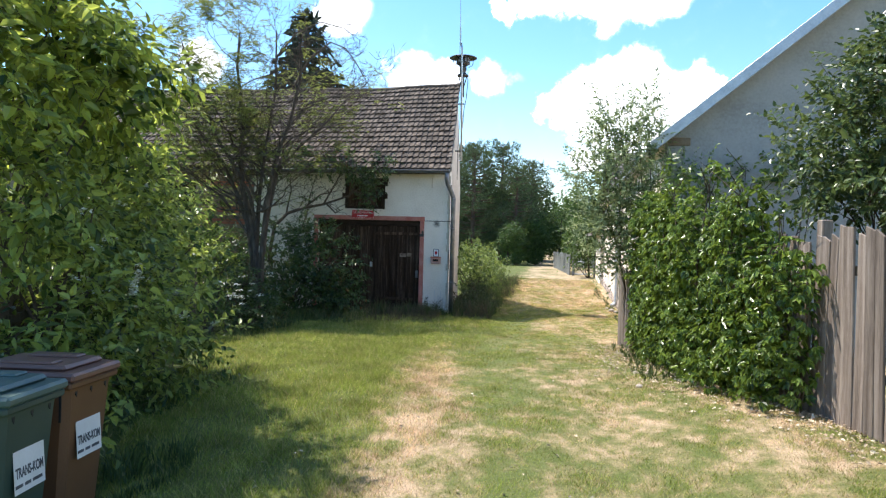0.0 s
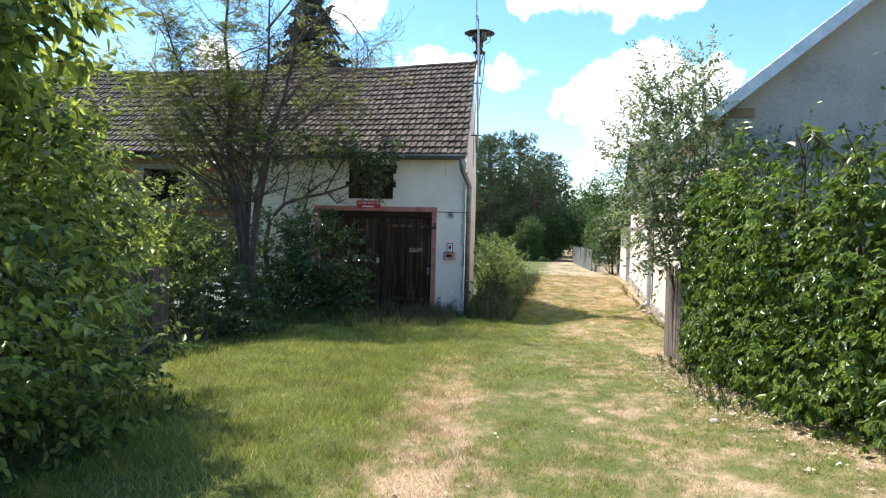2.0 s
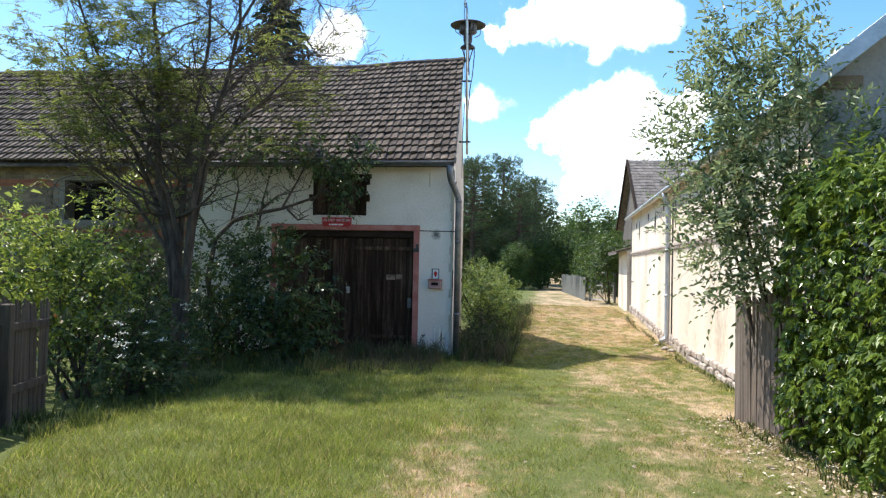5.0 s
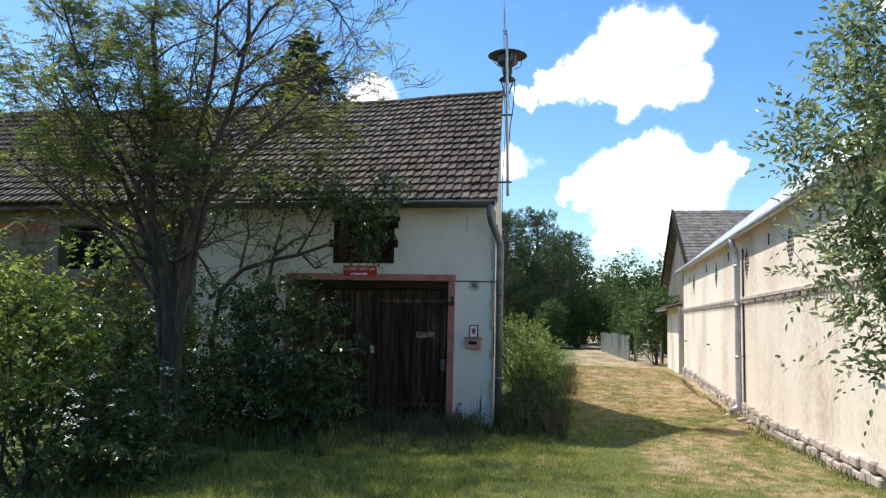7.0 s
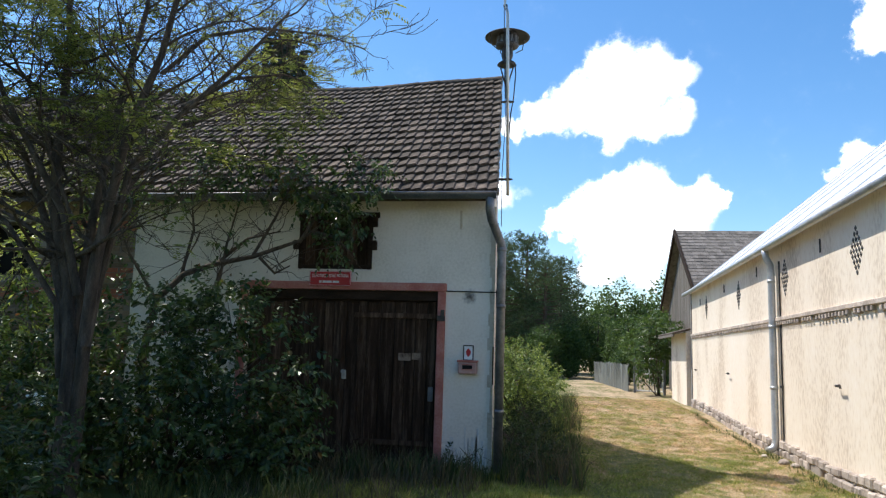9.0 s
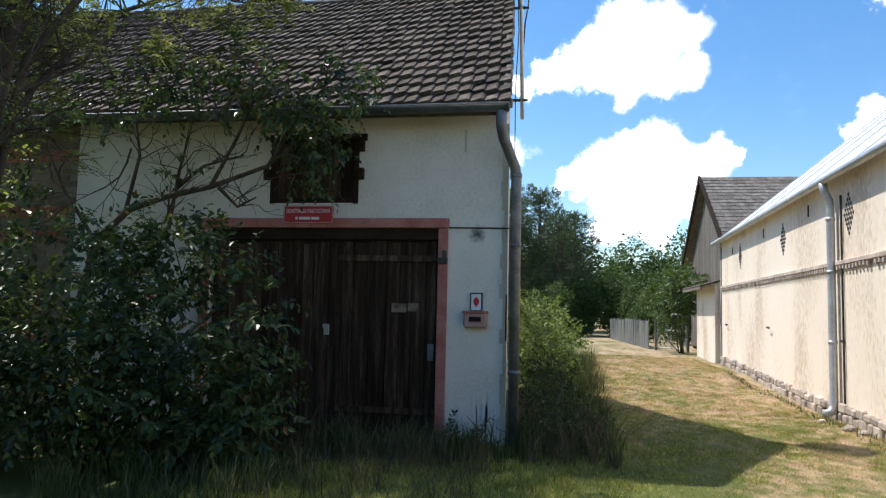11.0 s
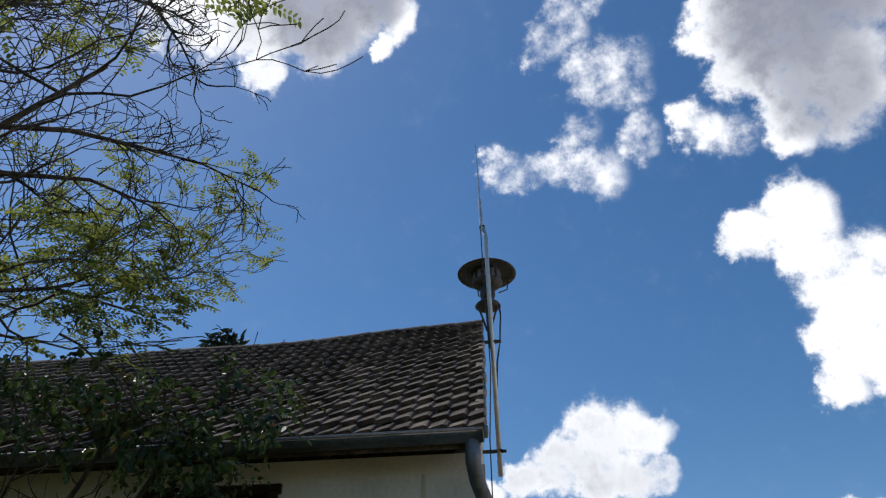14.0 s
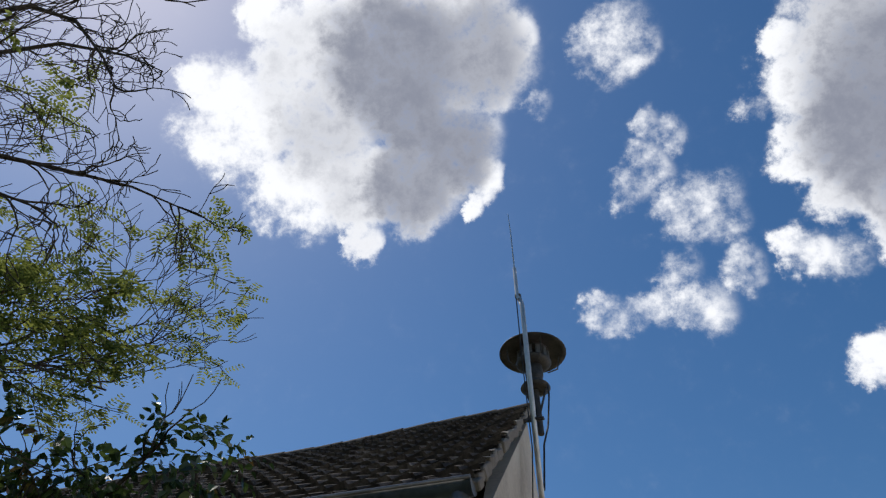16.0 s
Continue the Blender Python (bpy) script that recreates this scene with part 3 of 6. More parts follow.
def blob_points(blobs, n, thick=0.35, lump=0.22, seed=0):
    """Points on the lumpy shells of several ellipsoids (centre, radii), and the way out."""
    r = np.random.default_rng(seed)
    area = np.array([b[1][0] * b[1][1] + b[1][0] * b[1][2] + b[1][1] * b[1][2] for b in blobs])
    pick = r.choice(len(blobs), n, p=area / area.sum())
    C = np.array([b[0] for b in blobs], float)[pick]
    R = np.array([b[1] for b in blobs], float)[pick]
    d = unit(r.normal(0, 1, (n, 3)))
    k = np.zeros(n)
    for i in range(5):
        q = r.normal(0, 2.2 + 1.3 * i, 3)
        k += np.sin(d @ q + r.uniform(0, 6.28) + pick * 1.7) / (1.3 + 0.5 * i)
    rad = (1 + lump * k * 0.6) * (1 - thick * r.uniform(0, 1, n) ** 1.6)
    P = C + d * R * rad[:, None]
    return P, unit(d / R)


def sprays(P, out, per, length, size, width, droop, hang, seed, up=0.25):
    """Leafy shoots: from each point of a crown a twig runs outwards with leaves on both sides; leaf and twig arrays."""
    r = np.random.default_rng(seed)
    n = len(P)
    d = unit(out * 0.7 + r.normal(0, 0.5, (n, 3)) + np.array([0, 0, up]))
    L = length * r.uniform(0.45, 1.35, n)
    side = unit(np.cross(d, r.normal(0, 1, (n, 3)) + np.array([0, 0, 1.5])))
    face = unit(out * 0.5 + np.array([0, 0, 0.75]) + r.normal(0, 0.3, (n, 3)))
    tint = r.uniform(0.75, 1.2, n)
    Vs, Fs, k = [], [], 0
    for i in range(per):
        f = (i + 0.6) / per
        q = P + d * (L * f)[:, None] - np.array([0, 0, 1.0]) * (L * f * f * 0.25)[:, None]
        sg = 1 if i % 2 else -1
        D = side * sg * (1.0 - 0.75 * (i == per - 1)) + d * (0.35 + 0.9 * f) + r.normal(0, 0.28, (n, 3)) - np.array([0, 0, hang])
        V, F = leaf_arrays(q, D, face + r.normal(0, 0.35, (n, 3)), size * tint * r.uniform(0.65, 1.2, n) * (1.1 - 0.35 * f), width, 0.10, droop)
        Vs.append(V)
        Fs.append(F + k)
        k += len(V)
    tip = P + d * L[:, None] - np.array([0, 0, 1.0]) * (L * 0.25)[:, None]
    w = side * 0.003
    TV = np.stack([P - w, P + w, tip], 1).reshape(-1, 3)
    return np.concatenate(Vs), np.concatenate(Fs), TV, np.arange(3 * n).reshape(-1, 3)


def bush(name, label, category, blobs, n, size, mat, base, width=0.55, stems=7, seed=1, hang=0.35, thick=0.4, lump=0.25, droop=0.2, group="", per=8, shoot=None, up=0.25):
    """A shrub: stems from its base and a crown of leafy shoots with gaps between them."""
    t = thing(name, label, category, base, group)
    bx, by, bz = base
    P, out = blob_points(blobs, n // per, thick, lump, seed)
    low = ground_z(P[:, 0], P[:, 1]) + 0.03
    P, out = P[P[:, 2] > low], out[P[:, 2] > low]
    P = P - np.array(base)
    V, F, TV, TF = sprays(P, out, per, shoot or size * 3.2, size, width, droop, hang, seed + 100, up)
    floor = ground_z(V[:, 0] + bx, V[:, 1] + by) - bz + 0.01
    V[:, 2] = np.maximum(V[:, 2], floor)
    crown = part("crown", np_mesh("crown", V, F, mat), mat, t)
    part("twigwork", np_mesh("twigwork", TV, TF, M["bark"]), None, crown, kind="stuff")
    r = random.Random(seed)
    g = Geo()
    for i in range(stems):
        c, rad = blobs[i % len(blobs)]
        tip = Vector(c) + Vector([r.uniform(-0.7, 0.7) * q for q in rad])
        a = Vector((c[0] * 0.2 + bx * 0.8 + r.uniform(-0.15, 0.15), c[1] * 0.2 + by * 0.8 + r.uniform(-0.15, 0.15), 0))
        a.z = float(ground_z(a.x, a.y)) - 0.05
        mid = a.lerp(tip, 0.5) + Vector((r.uniform(-0.15, 0.15), r.uniform(-0.15, 0.15), 0.1))
        g.tube([a - Vector(base), mid - Vector(base), tip - Vector(base)], [0.022, 0.014, 0.005], 5)
        for k in range(3):
            s = mid.lerp(tip, r.random())
            e = s + Vector((r.uniform(-0.4, 0.4), r.uniform(-0.4, 0.4), r.uniform(0.05, 0.4)))
            g.tube([s - Vector(base), e - Vector(base)], [0.009, 0.003], 4)
    part("branchwork", g, M["bark"], t, "thin grey-brown branches")
    return t


def grow(r, start, way, length, radius, depth, tubes, twigs, wander=0.25, up=0.08, fork=3, shrink=0.68, sides=6):
    """Adds a limb and its forks to tubes and the twig ends to twigs."""
    pts, rad, p, d = [start.copy()], [radius], start.copy(), way.normalized()
    n = 4 if depth else 3
    for i in range(n):
        d = (d + Vector((r.gauss(0, wander), r.gauss(0, wander), r.gauss(0, wander * 0.7) + up))).normalized()
        p = p + d * (length / n)
        pts.append(p.copy())
        rad.append(radius * (1 - (i + 1) / n * (0.45 if depth else 0.8)))
    tubes.append((pts, [max(q, 0.003) for q in rad], sides if radius > 0.02 else 4))
    if depth == 0:
        twigs.append((pts, d))
        return
    for k in range(fork):
        j = n if k == 0 else r.randint(max(1, n - 2), n)
        a = r.uniform(0, 6.28)
        side = d.orthogonal().normalized()
        side.rotate(Euler((0, 0, a)) if abs(d.z) > 0.8 else Euler((a, a * 0.7, a * 0.4)))
        nd = (d * (1.0 if k == 0 else 0.7) + side * r.uniform(0.3, 0.85)).normalized()
        grow(r, pts[j], nd, length * shrink * r.uniform(0.8, 1.2), rad[j] * (0.85 if k == 0 else 0.62), depth - 1, tubes, twigs, wander, up, fork, shrink, sides)


def ground_z(x, y):
    z = np.interp(y, [-200, 0, 7, 10, 12.4, 16, 20, 24, 31, 45, 60, 400], [0.1, 0.12, 0.1, 0.05, -0.04, -0.14, -0.22, -0.22, -0.05, 0.0, -0.1, -0.1])
    rise = np.clip((x - 0.2) / 1.3, 0, 1) * np.interp(y, [-5, 4, 9, 13, 16], [0.12, 0.14, 0.12, 0.06, 0.0])
    west = np.clip((-3.0 - x) / 3.0, 0, 1) * np.interp(y, [5, 9, 14, 17, 30], [0.0, -0.06, -0.06, 0.0, 0.0])
    hollow = np.clip((-2.2 - x) / 0.6, 0, 1) * np.interp(y, [1, 3, 5, 7], [0.0, -0.11, -0.11, 0.0])
    waves = 0.012 * np.sin(x * 1.9 + y * 0.8) + 0.010 * np.sin(x * 0.8 - y * 1.7)
    return z + rise + west + hollow + waves


# ---- ground ----
def make_ground():
    xs = np.concatenate([[-600, -200, -80, -40, -25], np.arange(-16, 8.01, 0.3), [12, 20, 40, 80, 200, 600]])
    ys = np.concatenate([[-300, -100, -40, -20, -10], np.arange(-6, 46.01, 0.3), [50, 55, 60, 70, 90, 150, 300, 900]])
    X, Y = np.meshgrid(xs, ys)
    Z = ground_z(X, Y)
    V = np.stack([X, Y, Z], -1).reshape(-1, 3)
    nx, ny = len(xs), len(ys)
    i, j = np.meshgrid(np.arange(nx - 1), np.arange(ny - 1))
    k = (j * nx + i).ravel()
    F = np.stack([k, k + 1, k + nx + 1, k + nx], 1)
    tagged(new("ground", np_mesh("ground", V, F, M["soil"], True)), "mown village green of lush and dry grass with worn sandy strips", "ground", kind="structure")


make_ground()


def blades(name, label, P, height, width, lean, mat, bend=False):
    """Grass blades at points P, as one object of stuff."""
    n = len(P)
    a = rng.uniform(0, 6.283, n)
    s = np.stack([np.cos(a), np.sin(a), np.zeros(n)], 1) * (width * rng.uniform(0.6, 1.3, n))[:, None]
    b = rng.uniform(0, 6.283, n)
    d = np.stack([np.cos(b), np.sin(b), np.zeros(n)], 1) * (height * lean * rng.uniform(0.2, 1.0, n))[:, None]
    up = np.array([0, 0, 1.0]) * height[:, None]
    if bend:
        V = np.stack([P - s, P + s, P + s * 0.7 + d * 0.35 + up * 0.6, P - s * 0.7 + d * 0.35 + up * 0.6, P + d + up], 1).reshape(-1, 3)
        k = np.arange(n)[:, None] * 5
        F = (k + [[0, 1, 2, 3]]).tolist() + (k + [[3, 2, 4]]).tolist()
        me = bpy.data.meshes.new(name)
        me.from_pydata(V.tolist(), [], F)
        me.materials.append(mat)
        me.update()
    else:
        V = np.stack([P - s, P + s, P + d + up], 1).reshape(-1, 3)
        me = np_mesh(name, V, np.arange(n * 3).reshape(-1, 3), mat)
    return tagged(new(name, me), label, "grass", kind="stuff")


def edge_west(y):
    return np.interp(y, [0, 4.6, 6.6, 8.8, 11.5, 14.8, 16.6, 18.8, 19.2, 40], [-3.0, -3.5, -4.1, -4.7, -5.9, -6.1, -5.2, -4.0, -2.4, -2.6])


def edge_east(y):
    return np.interp(y, [0, 6, 7.5, 9.8, 13.3, 13.6, 40], [2.5, 2.2, 1.6, 0.9, 0.75, 1.45, 1.45])


def make_turf():
    n = 820000
    y = 1.8 + 34 * rng.random(n) ** 1.9
    x = edge_west(y) + rng.random(n) * (edge_east(y) - edge_west(y))
    keep = np.sin(x * 1.7 + y * 0.6) * 0.2 + np.sin(x * 4.1 - y * 2.2) * 0.15 + rng.random(n) > 0.12
    keep &= rng.random(n) < (y - 1.8) / 1.8
    x, y = x[keep], y[keep]
    P = np.stack([x, y, ground_z(x, y) - 0.012], 1)
    lush = np.clip((-1.2 - x) / 1.5, 0, 1)
    tuft = np.clip(np.sin(x * 5.3 + np.sin(y * 3.1) * 1.7) * np.sin(y * 4.7 + np.sin(x * 2.9) * 2.1), -0.4, 1.0)
    h = (0.026 + 0.032 * lush) * (1 + 0.55 * tuft) * rng.uniform(0.5, 1.6, len(x))
    blades("mown_grass", "short mown grass, green and partly dried out", P, h, 0.0026 + 0.0014 * y / 10, 1.3, M["blades"])


make_turf()


def make_tall_grass():
    def strip(n, x0, x1, y0, y1, h0, h1, seed):
        r = np.random.default_rng(seed)
        c = r.random((n // 18 + 1, 2))
        k = r.integers(0, len(c), n)
        tall = r.uniform(0.25, 1.15, len(c))[k]
        x = x0 + (x1 - x0) * np.clip(c[k, 0] + r.normal(0, 0.03, n), -0.05, 1.05)
        y = y0 + (y1 - y0) * np.clip(c[k, 1] + r.normal(0, 0.02, n), 0, 1)
        return np.stack([x, y, ground_z(x, y) - 0.02], 1), r.uniform(h0, h1, n) * tall
    areas = [strip(2600, -4.9, -3.0, 18.0, 18.9, 0.08, 0.42, 1), strip(2600, -2.95, -1.85, 18.4, 24.0, 0.12, 0.55, 2), strip(3000, -3.0, -1.8, 24, 34, 0.15, 0.6, 3),
             strip(3500, -6.2, -4.6, 15.6, 17.6, 0.1, 0.35, 4), strip(3000, -6.3, -5.5, 11.0, 15.0, 0.06, 0.22, 5), strip(3000, -4.8, -3.9, 5.0, 9.0, 0.06, 0.16, 6),
             strip(1500, 1.2, 1.42, 14, 30, 0.04, 0.15, 7), strip(2500, -3.6, -3.0, 3.4, 5.6, 0.06, 0.22, 8), strip(1500, 0.6, 1.0, 9, 13.4, 0.05, 0.15, 9)]
    P = np.concatenate([a[0] for a in areas])
    h = np.concatenate([a[1] for a in areas])
    dry = [strip(2600, -6.6, -3.1, 16.2, 18.8, 0.06, 0.34, 11), strip(1700, -5.2, -3.0, 17.6, 18.85, 0.1, 0.5, 12), strip(1300, -3.0, -1.9, 18.3, 20.5, 0.12, 0.6, 13), strip(900, -2.6, -1.7, 24.0, 33.0, 0.12, 0.6, 14)]
    D, dh = np.concatenate([a[0] for a in dry]), np.concatenate([a[1] for a in dry])
    blades("dry_weeds", "dry brown weeds and grass stalks before the gate", D, dh, 0.005 * np.ones(len(dh)), 0.75, M["dry_weed"], True)
    blades("tall_grass", "uncut tall grass with dry seed stalks along the walls", P, h, 0.006 * np.ones(len(h)), 0.55, M["tall_grass"], True)


make_tall_grass()


# ---- the fire-brigade barn ----
def gable_x(y):
    return -3.02 - 0.078 * (y - 18.7)


EAVE, RIDGE = Vector((0, 18.66, 3.45)), Vector((0, 22.02, 6.24))
SLOPE = (RIDGE - EAVE).length
PITCH = math.atan2(RIDGE.z - EAVE.z, RIDGE.y - EAVE.y)


def sag(x, f):
    """How far the old roof sinks away from the gable, more at the ridge (f = 1)."""
    s = min(max((-3.1 - x) / 5.0, 0), 1)
    return -0.16 * f * s * (2 - s) - 0.02 * math.sin(x * 1.9) * f * min(1, s * 3)


def pierced_wall(xs, zs, holes, y0, y1):
    """One wall slab on a grid of cuts, with the cells in holes (column, row) left open."""
    g, nx, nz = Geo(), len(xs), len(zs)
    g.v = [(x, y, z) for y in (y0, y1) for z in zs for x in xs]

    def at(i, k, b):
        return b * nx * nz + k * nx + i

    def solid(i, k):
        return 0 <= i < nx - 1 and 0 <= k < nz - 1 and (i, k) not in holes

    for i in range(nx - 1):
        for k in range(nz - 1):
            if not solid(i, k):
                continue
            g.f.append((at(i, k, 0), at(i + 1, k, 0), at(i + 1, k + 1, 0), at(i, k + 1, 0)))
            g.f.append((at(i, k, 1), at(i, k + 1, 1), at(i + 1, k + 1, 1), at(i + 1, k, 1)))
            for di, dk, p, q in ((-1, 0, (i, k), (i, k + 1)), (1, 0, (i + 1, k + 1), (i + 1, k)), (0, -1, (i + 1, k), (i, k)), (0, 1, (i, k + 1), (i + 1, k + 1))):
                if not solid(i + di, k + dk):
                    g.f.append((at(*p, 0), at(*q, 0), at(*q, 1), at(*p, 1)))
    return g


def make_barn():
    barn = thing("fire_brigade_barn", "old whitewashed village barn with brown tiled roof", "barn", (-9, 22, -0.3))
    inv = Matrix.Translation((9, -22, 0.3))

    def bp(name, g, mat, parent=barn, label="", smooth=False):
        ob = part(name, g, mat, parent, label, smooth)
        if parent is barn:
            ob.matrix_basis = inv
        return ob

    g = pierced_wall([-8.24, -6.47, -5.77, -4.71, -3.78, -3.045], [-0.5, 2.17, 2.45, 3.22, 3.42], {(1, 0), (2, 0), (3, 0), (2, 2)}, 19.0, 19.38)
    front = bp("front_wall", g, M["lime"], barn, "whitewashed lime-rendered wall")
    g = Geo()
    r = random.Random(3)
    for z in np.arange(-0.2, 3.3, 0.16):
        w = r.uniform(0.0, 0.05)
        g.box((0.035 + w, 0.012, 0.16), (-3.045 - (0.035 + w) / 2 + 0.03, 18.996, z + 0.08))
    tagged(bp("worn_corner", g, M["gable"], front, "bare sandy plaster where the whitewash has flaked"), kind="stuff")
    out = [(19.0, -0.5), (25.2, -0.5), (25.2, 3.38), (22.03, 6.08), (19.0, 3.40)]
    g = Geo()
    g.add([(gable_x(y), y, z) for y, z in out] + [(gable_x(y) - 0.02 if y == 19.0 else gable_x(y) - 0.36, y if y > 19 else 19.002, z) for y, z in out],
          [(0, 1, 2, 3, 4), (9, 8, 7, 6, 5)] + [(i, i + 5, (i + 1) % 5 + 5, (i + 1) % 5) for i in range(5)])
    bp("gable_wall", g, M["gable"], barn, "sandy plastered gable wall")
    # brick wing with a dark loft opening
    g = pierced_wall([-18.0, -11.0, -9.9, -8.24], [-0.5, 2.3, 3.1, 3.42], {(1, 1)}, 19.04, 19.38)
    wing = bp("wing_wall", g, M["mortar"], barn, "old brick wing of the barn")
    ga, gb = Geo(), Geo()
    for row in range(34):
        z = 0.85 + row * 0.077
        for col in range(26):
            x = -8.37 - col * 0.262 - (row % 2) * 0.131
            if -11.15 < x < -9.75 and 2.2 < z < 3.2:
                continue
            red = row in (15, 16, 19, 20, 28, 29)
            (gb if red else ga).box((0.25 if x < -8.4 else 0.2, 0.016, 0.066), (x, 19.034, z + r.uniform(-0.003, 0.003)))
    tagged(bp("brickwork", ga, M["brick"], wing, "pale brown brickwork"), kind="stuff")
    tagged(bp("red_brickwork", gb, M["red_brick"], wing, "red brick bands"), kind="stuff")
    # black panels paint the interior's darkness; the third, unseen, closes the back
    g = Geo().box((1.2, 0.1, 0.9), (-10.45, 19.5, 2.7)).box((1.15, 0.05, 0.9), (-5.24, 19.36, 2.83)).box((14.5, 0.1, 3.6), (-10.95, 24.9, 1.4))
    bp("dark_interior", g, M["black"], barn, "black panels painted as the unlit interior behind the loft openings")
    # hatch
    hatch = Geo()
    hatch.box((0.07, 0.10, 0.80), (-5.735, 19.05, 2.83), c=0.006).box((0.07, 0.10, 0.80), (-4.745, 19.05, 2.83), c=0.006).box((0.92, 0.10, 0.06), (-5.24, 19.05, 2.48), c=0.006)
    hatch.box((1.16, 0.12, 0.08), (-5.2, 19.03, 3.20), c=0.006)
    ob = bp("loft_hatch", hatch, M["dark_wood"], barn, "dark timber loft hatch frame")
    for x, z in ((-4.68, 3.10), (-4.68, 2.78), (-5.80, 2.78)):
        bp("hinge_block", Geo().box((0.07, 0.06, 0.13), (x, 18.975, z), c=0.008), M["dark_wood"], ob)
    for i in range(6):
        bp("board", Geo().box((0.148, 0.03, 0.72), (-5.65 + i * 0.155, 19.12, 2.87), c=0.004), M["gate"], ob)
    # gate
    for size, at in (((2.92, 0.05, 0.11), (-5.12, 18.98, 2.218)), ((0.105, 0.05, 2.55), (-3.722, 18.98, 0.886)), ((0.105, 0.05, 2.55), (-6.518, 18.98, 0.886))):
        bp("gate_surround", Geo().box(size, at, c=0.008), M["red_paint"], barn, "faded red painted surround")
    gate = bp("gate", Geo().box((2.68, 0.04, 2.45), (-5.12, 19.12, 0.94)).box((2.68, 0.08, 0.12), (-5.12, 19.06, 2.10)), M["dark_wood"], barn, "double gate of dark tarred planks")
    x = -6.44
    while x < -3.83:
        w = r.uniform(0.12, 0.2)
        w = min(w, -3.80 - x)
        h = r.uniform(2.10, 2.16)
        bp("plank", Geo().box((w - 0.008, 0.028, h), (x + w / 2, 19.085 + r.uniform(-0.006, 0.006), -0.12 + h / 2), c=0.004), M["gate"], gate)
        x += w
    for i, (xx, w) in enumerate(((-5.12, 0.05), (-4.86, 0.035), (-5.42, 0.03))):
        bp("cover_strip", Geo().box((w, 0.02, 2.05), (xx, 19.057, 0.93), c=0.004), M["gate"], gate)
    for zz in (1.83, 0.15):
        bp("crossbar", Geo().box((1.15, 0.03, 0.07), (-4.36, 19.055, zz), c=0.005), M["gate"], gate)
    bp("strap_hinge", Geo().box((0.11, 0.03, 0.07), (-3.72, 18.945, 1.80), c=0.006).box((0.05, 0.04, 0.11), (-3.70, 18.94, 1.86), c=0.006), M["dark_steel"], gate, "iron hinge pin")
    bp("worn_patch", Geo().box((0.17, 0.006, 0.10), (-4.22, 19.066, 1.28), c=0.002).box((0.12, 0.006, 0.09), (-4.06, 19.066, 1.29), c=0.002), material("bare_wood", ((0.09, 0.058, 0.04), (0.22, 0.155, 0.11), (0.30, 0.22, 0.165)), 14, 60, 0.9, 0.3), gate, "bare wood where a notice was removed")
    bp("rag", Geo().box((0.07, 0.02, 0.19), (-3.85, 19.05, 0.80), c=0.009), M["soot"], gate, "pale weathered patch")
    bp("knob", Geo().tube([(-5.05, 19.07, 1.06), (-5.05, 19.0, 1.06)], [0.02, 0.03], 10).box((0.06, 0.02, 0.12), (-5.05, 19.06, 1.02), c=0.004), M["steel"], gate, "small pale latch")
    bp("sill", Geo().box((2.9, 0.35, 0.12), (-5.1, 18.95, -0.20), c=0.015), M["dark_wood"], gate, "low threshold beam")
    # roof
    tilt = pose(0, 0, 0, math.degrees(PITCH), 0, 0)
    g, n = Geo(), 24
    for i in range(n + 1):
        x = -3.05 - i * 15 / n
        for p, f, dz in ((EAVE, 0, -0.07), (RIDGE, 1, -0.07), (EAVE, 0, -0.12), (RIDGE, 1, -0.12), (Vector((0, 25.4, 3.45)), 0, -0.07)):
            g.v.append(((gable_x(p.y) - 0.02) if i == 0 else x, p.y, p.z + dz + sag(x, f)))
    for i in range(n):
        a, b = 5 * i, 5 * i + 5
        g.f += [(a, b, b + 1, a + 1), (a + 2, a + 3, b + 3, b + 2), (a, a + 2, b + 2, b), (a + 1, b + 1, b + 4, a + 4)]
    g.f.append((0, 1, 3, 2))
    roof = bp("roof", g, M["tile_far"], barn, "sagging roof of brown-grey cement tiles")
    # one tile: a double-rolled pan with a thick lower edge
    W, LEN, COLS, ROWS = 0.145, 0.34, 102, 17
    gauge = SLOPE / ROWS
    prof = [(0, 0.030), (0.012, 0.034), (0.030, 0.030), (0.075, 0.016), (0.118, 0.004), (0.126, 0.008), (0.136, 0.030), (0.150, 0.033)]
    tv, tf = [], []
    k = len(prof)
    for yy, lift in ((0.0, 0.052), (LEN, 0.0)):
        tv += [(-px, yy, pz * 0.8 + lift) for px, pz in prof]
    tv += [(-px, 0.0, pz + 0.002) for px, pz in prof]
    tf += [(i, i + k, i + k + 1, i + 1) for i in range(k - 1)]
    tf += [(i, i + 1, 2 * k + i + 1, 2 * k + i) for i in range(k - 1)]
    tile = bpy.data.meshes.new("tile")
    tile.from_pydata(tv, [], tf)
    tile.materials.append(M["tile"])
    tile.update()
    rest = Geo()
    for row in range(ROWS):
        d = row * gauge
        y, z = EAVE.y - 0.03 + math.cos(PITCH) * d, EAVE.z - 0.02 + math.sin(PITCH) * d
        for col in range(COLS):
            x = gable_x(y) + 0.03 - col * W + r.uniform(-0.006, 0.006)
            m = Matrix.Translation((x, y + r.uniform(-0.008, 0.008), z + sag(x, d / SLOPE) + r.uniform(0, 0.008))) @ tilt @ pose(0, 0, 0, r.uniform(-1.5, 0.3), r.uniform(-1.5, 1.5), r.uniform(-1, 1))
            if col < 18:
                part("tile", tile, None, roof, at=m)
            else:
                rest.add([m @ Vector(p) for p in tv], tf)
    tagged(bp("far_tiles", rest, M["tile_far"], roof), kind="stuff")
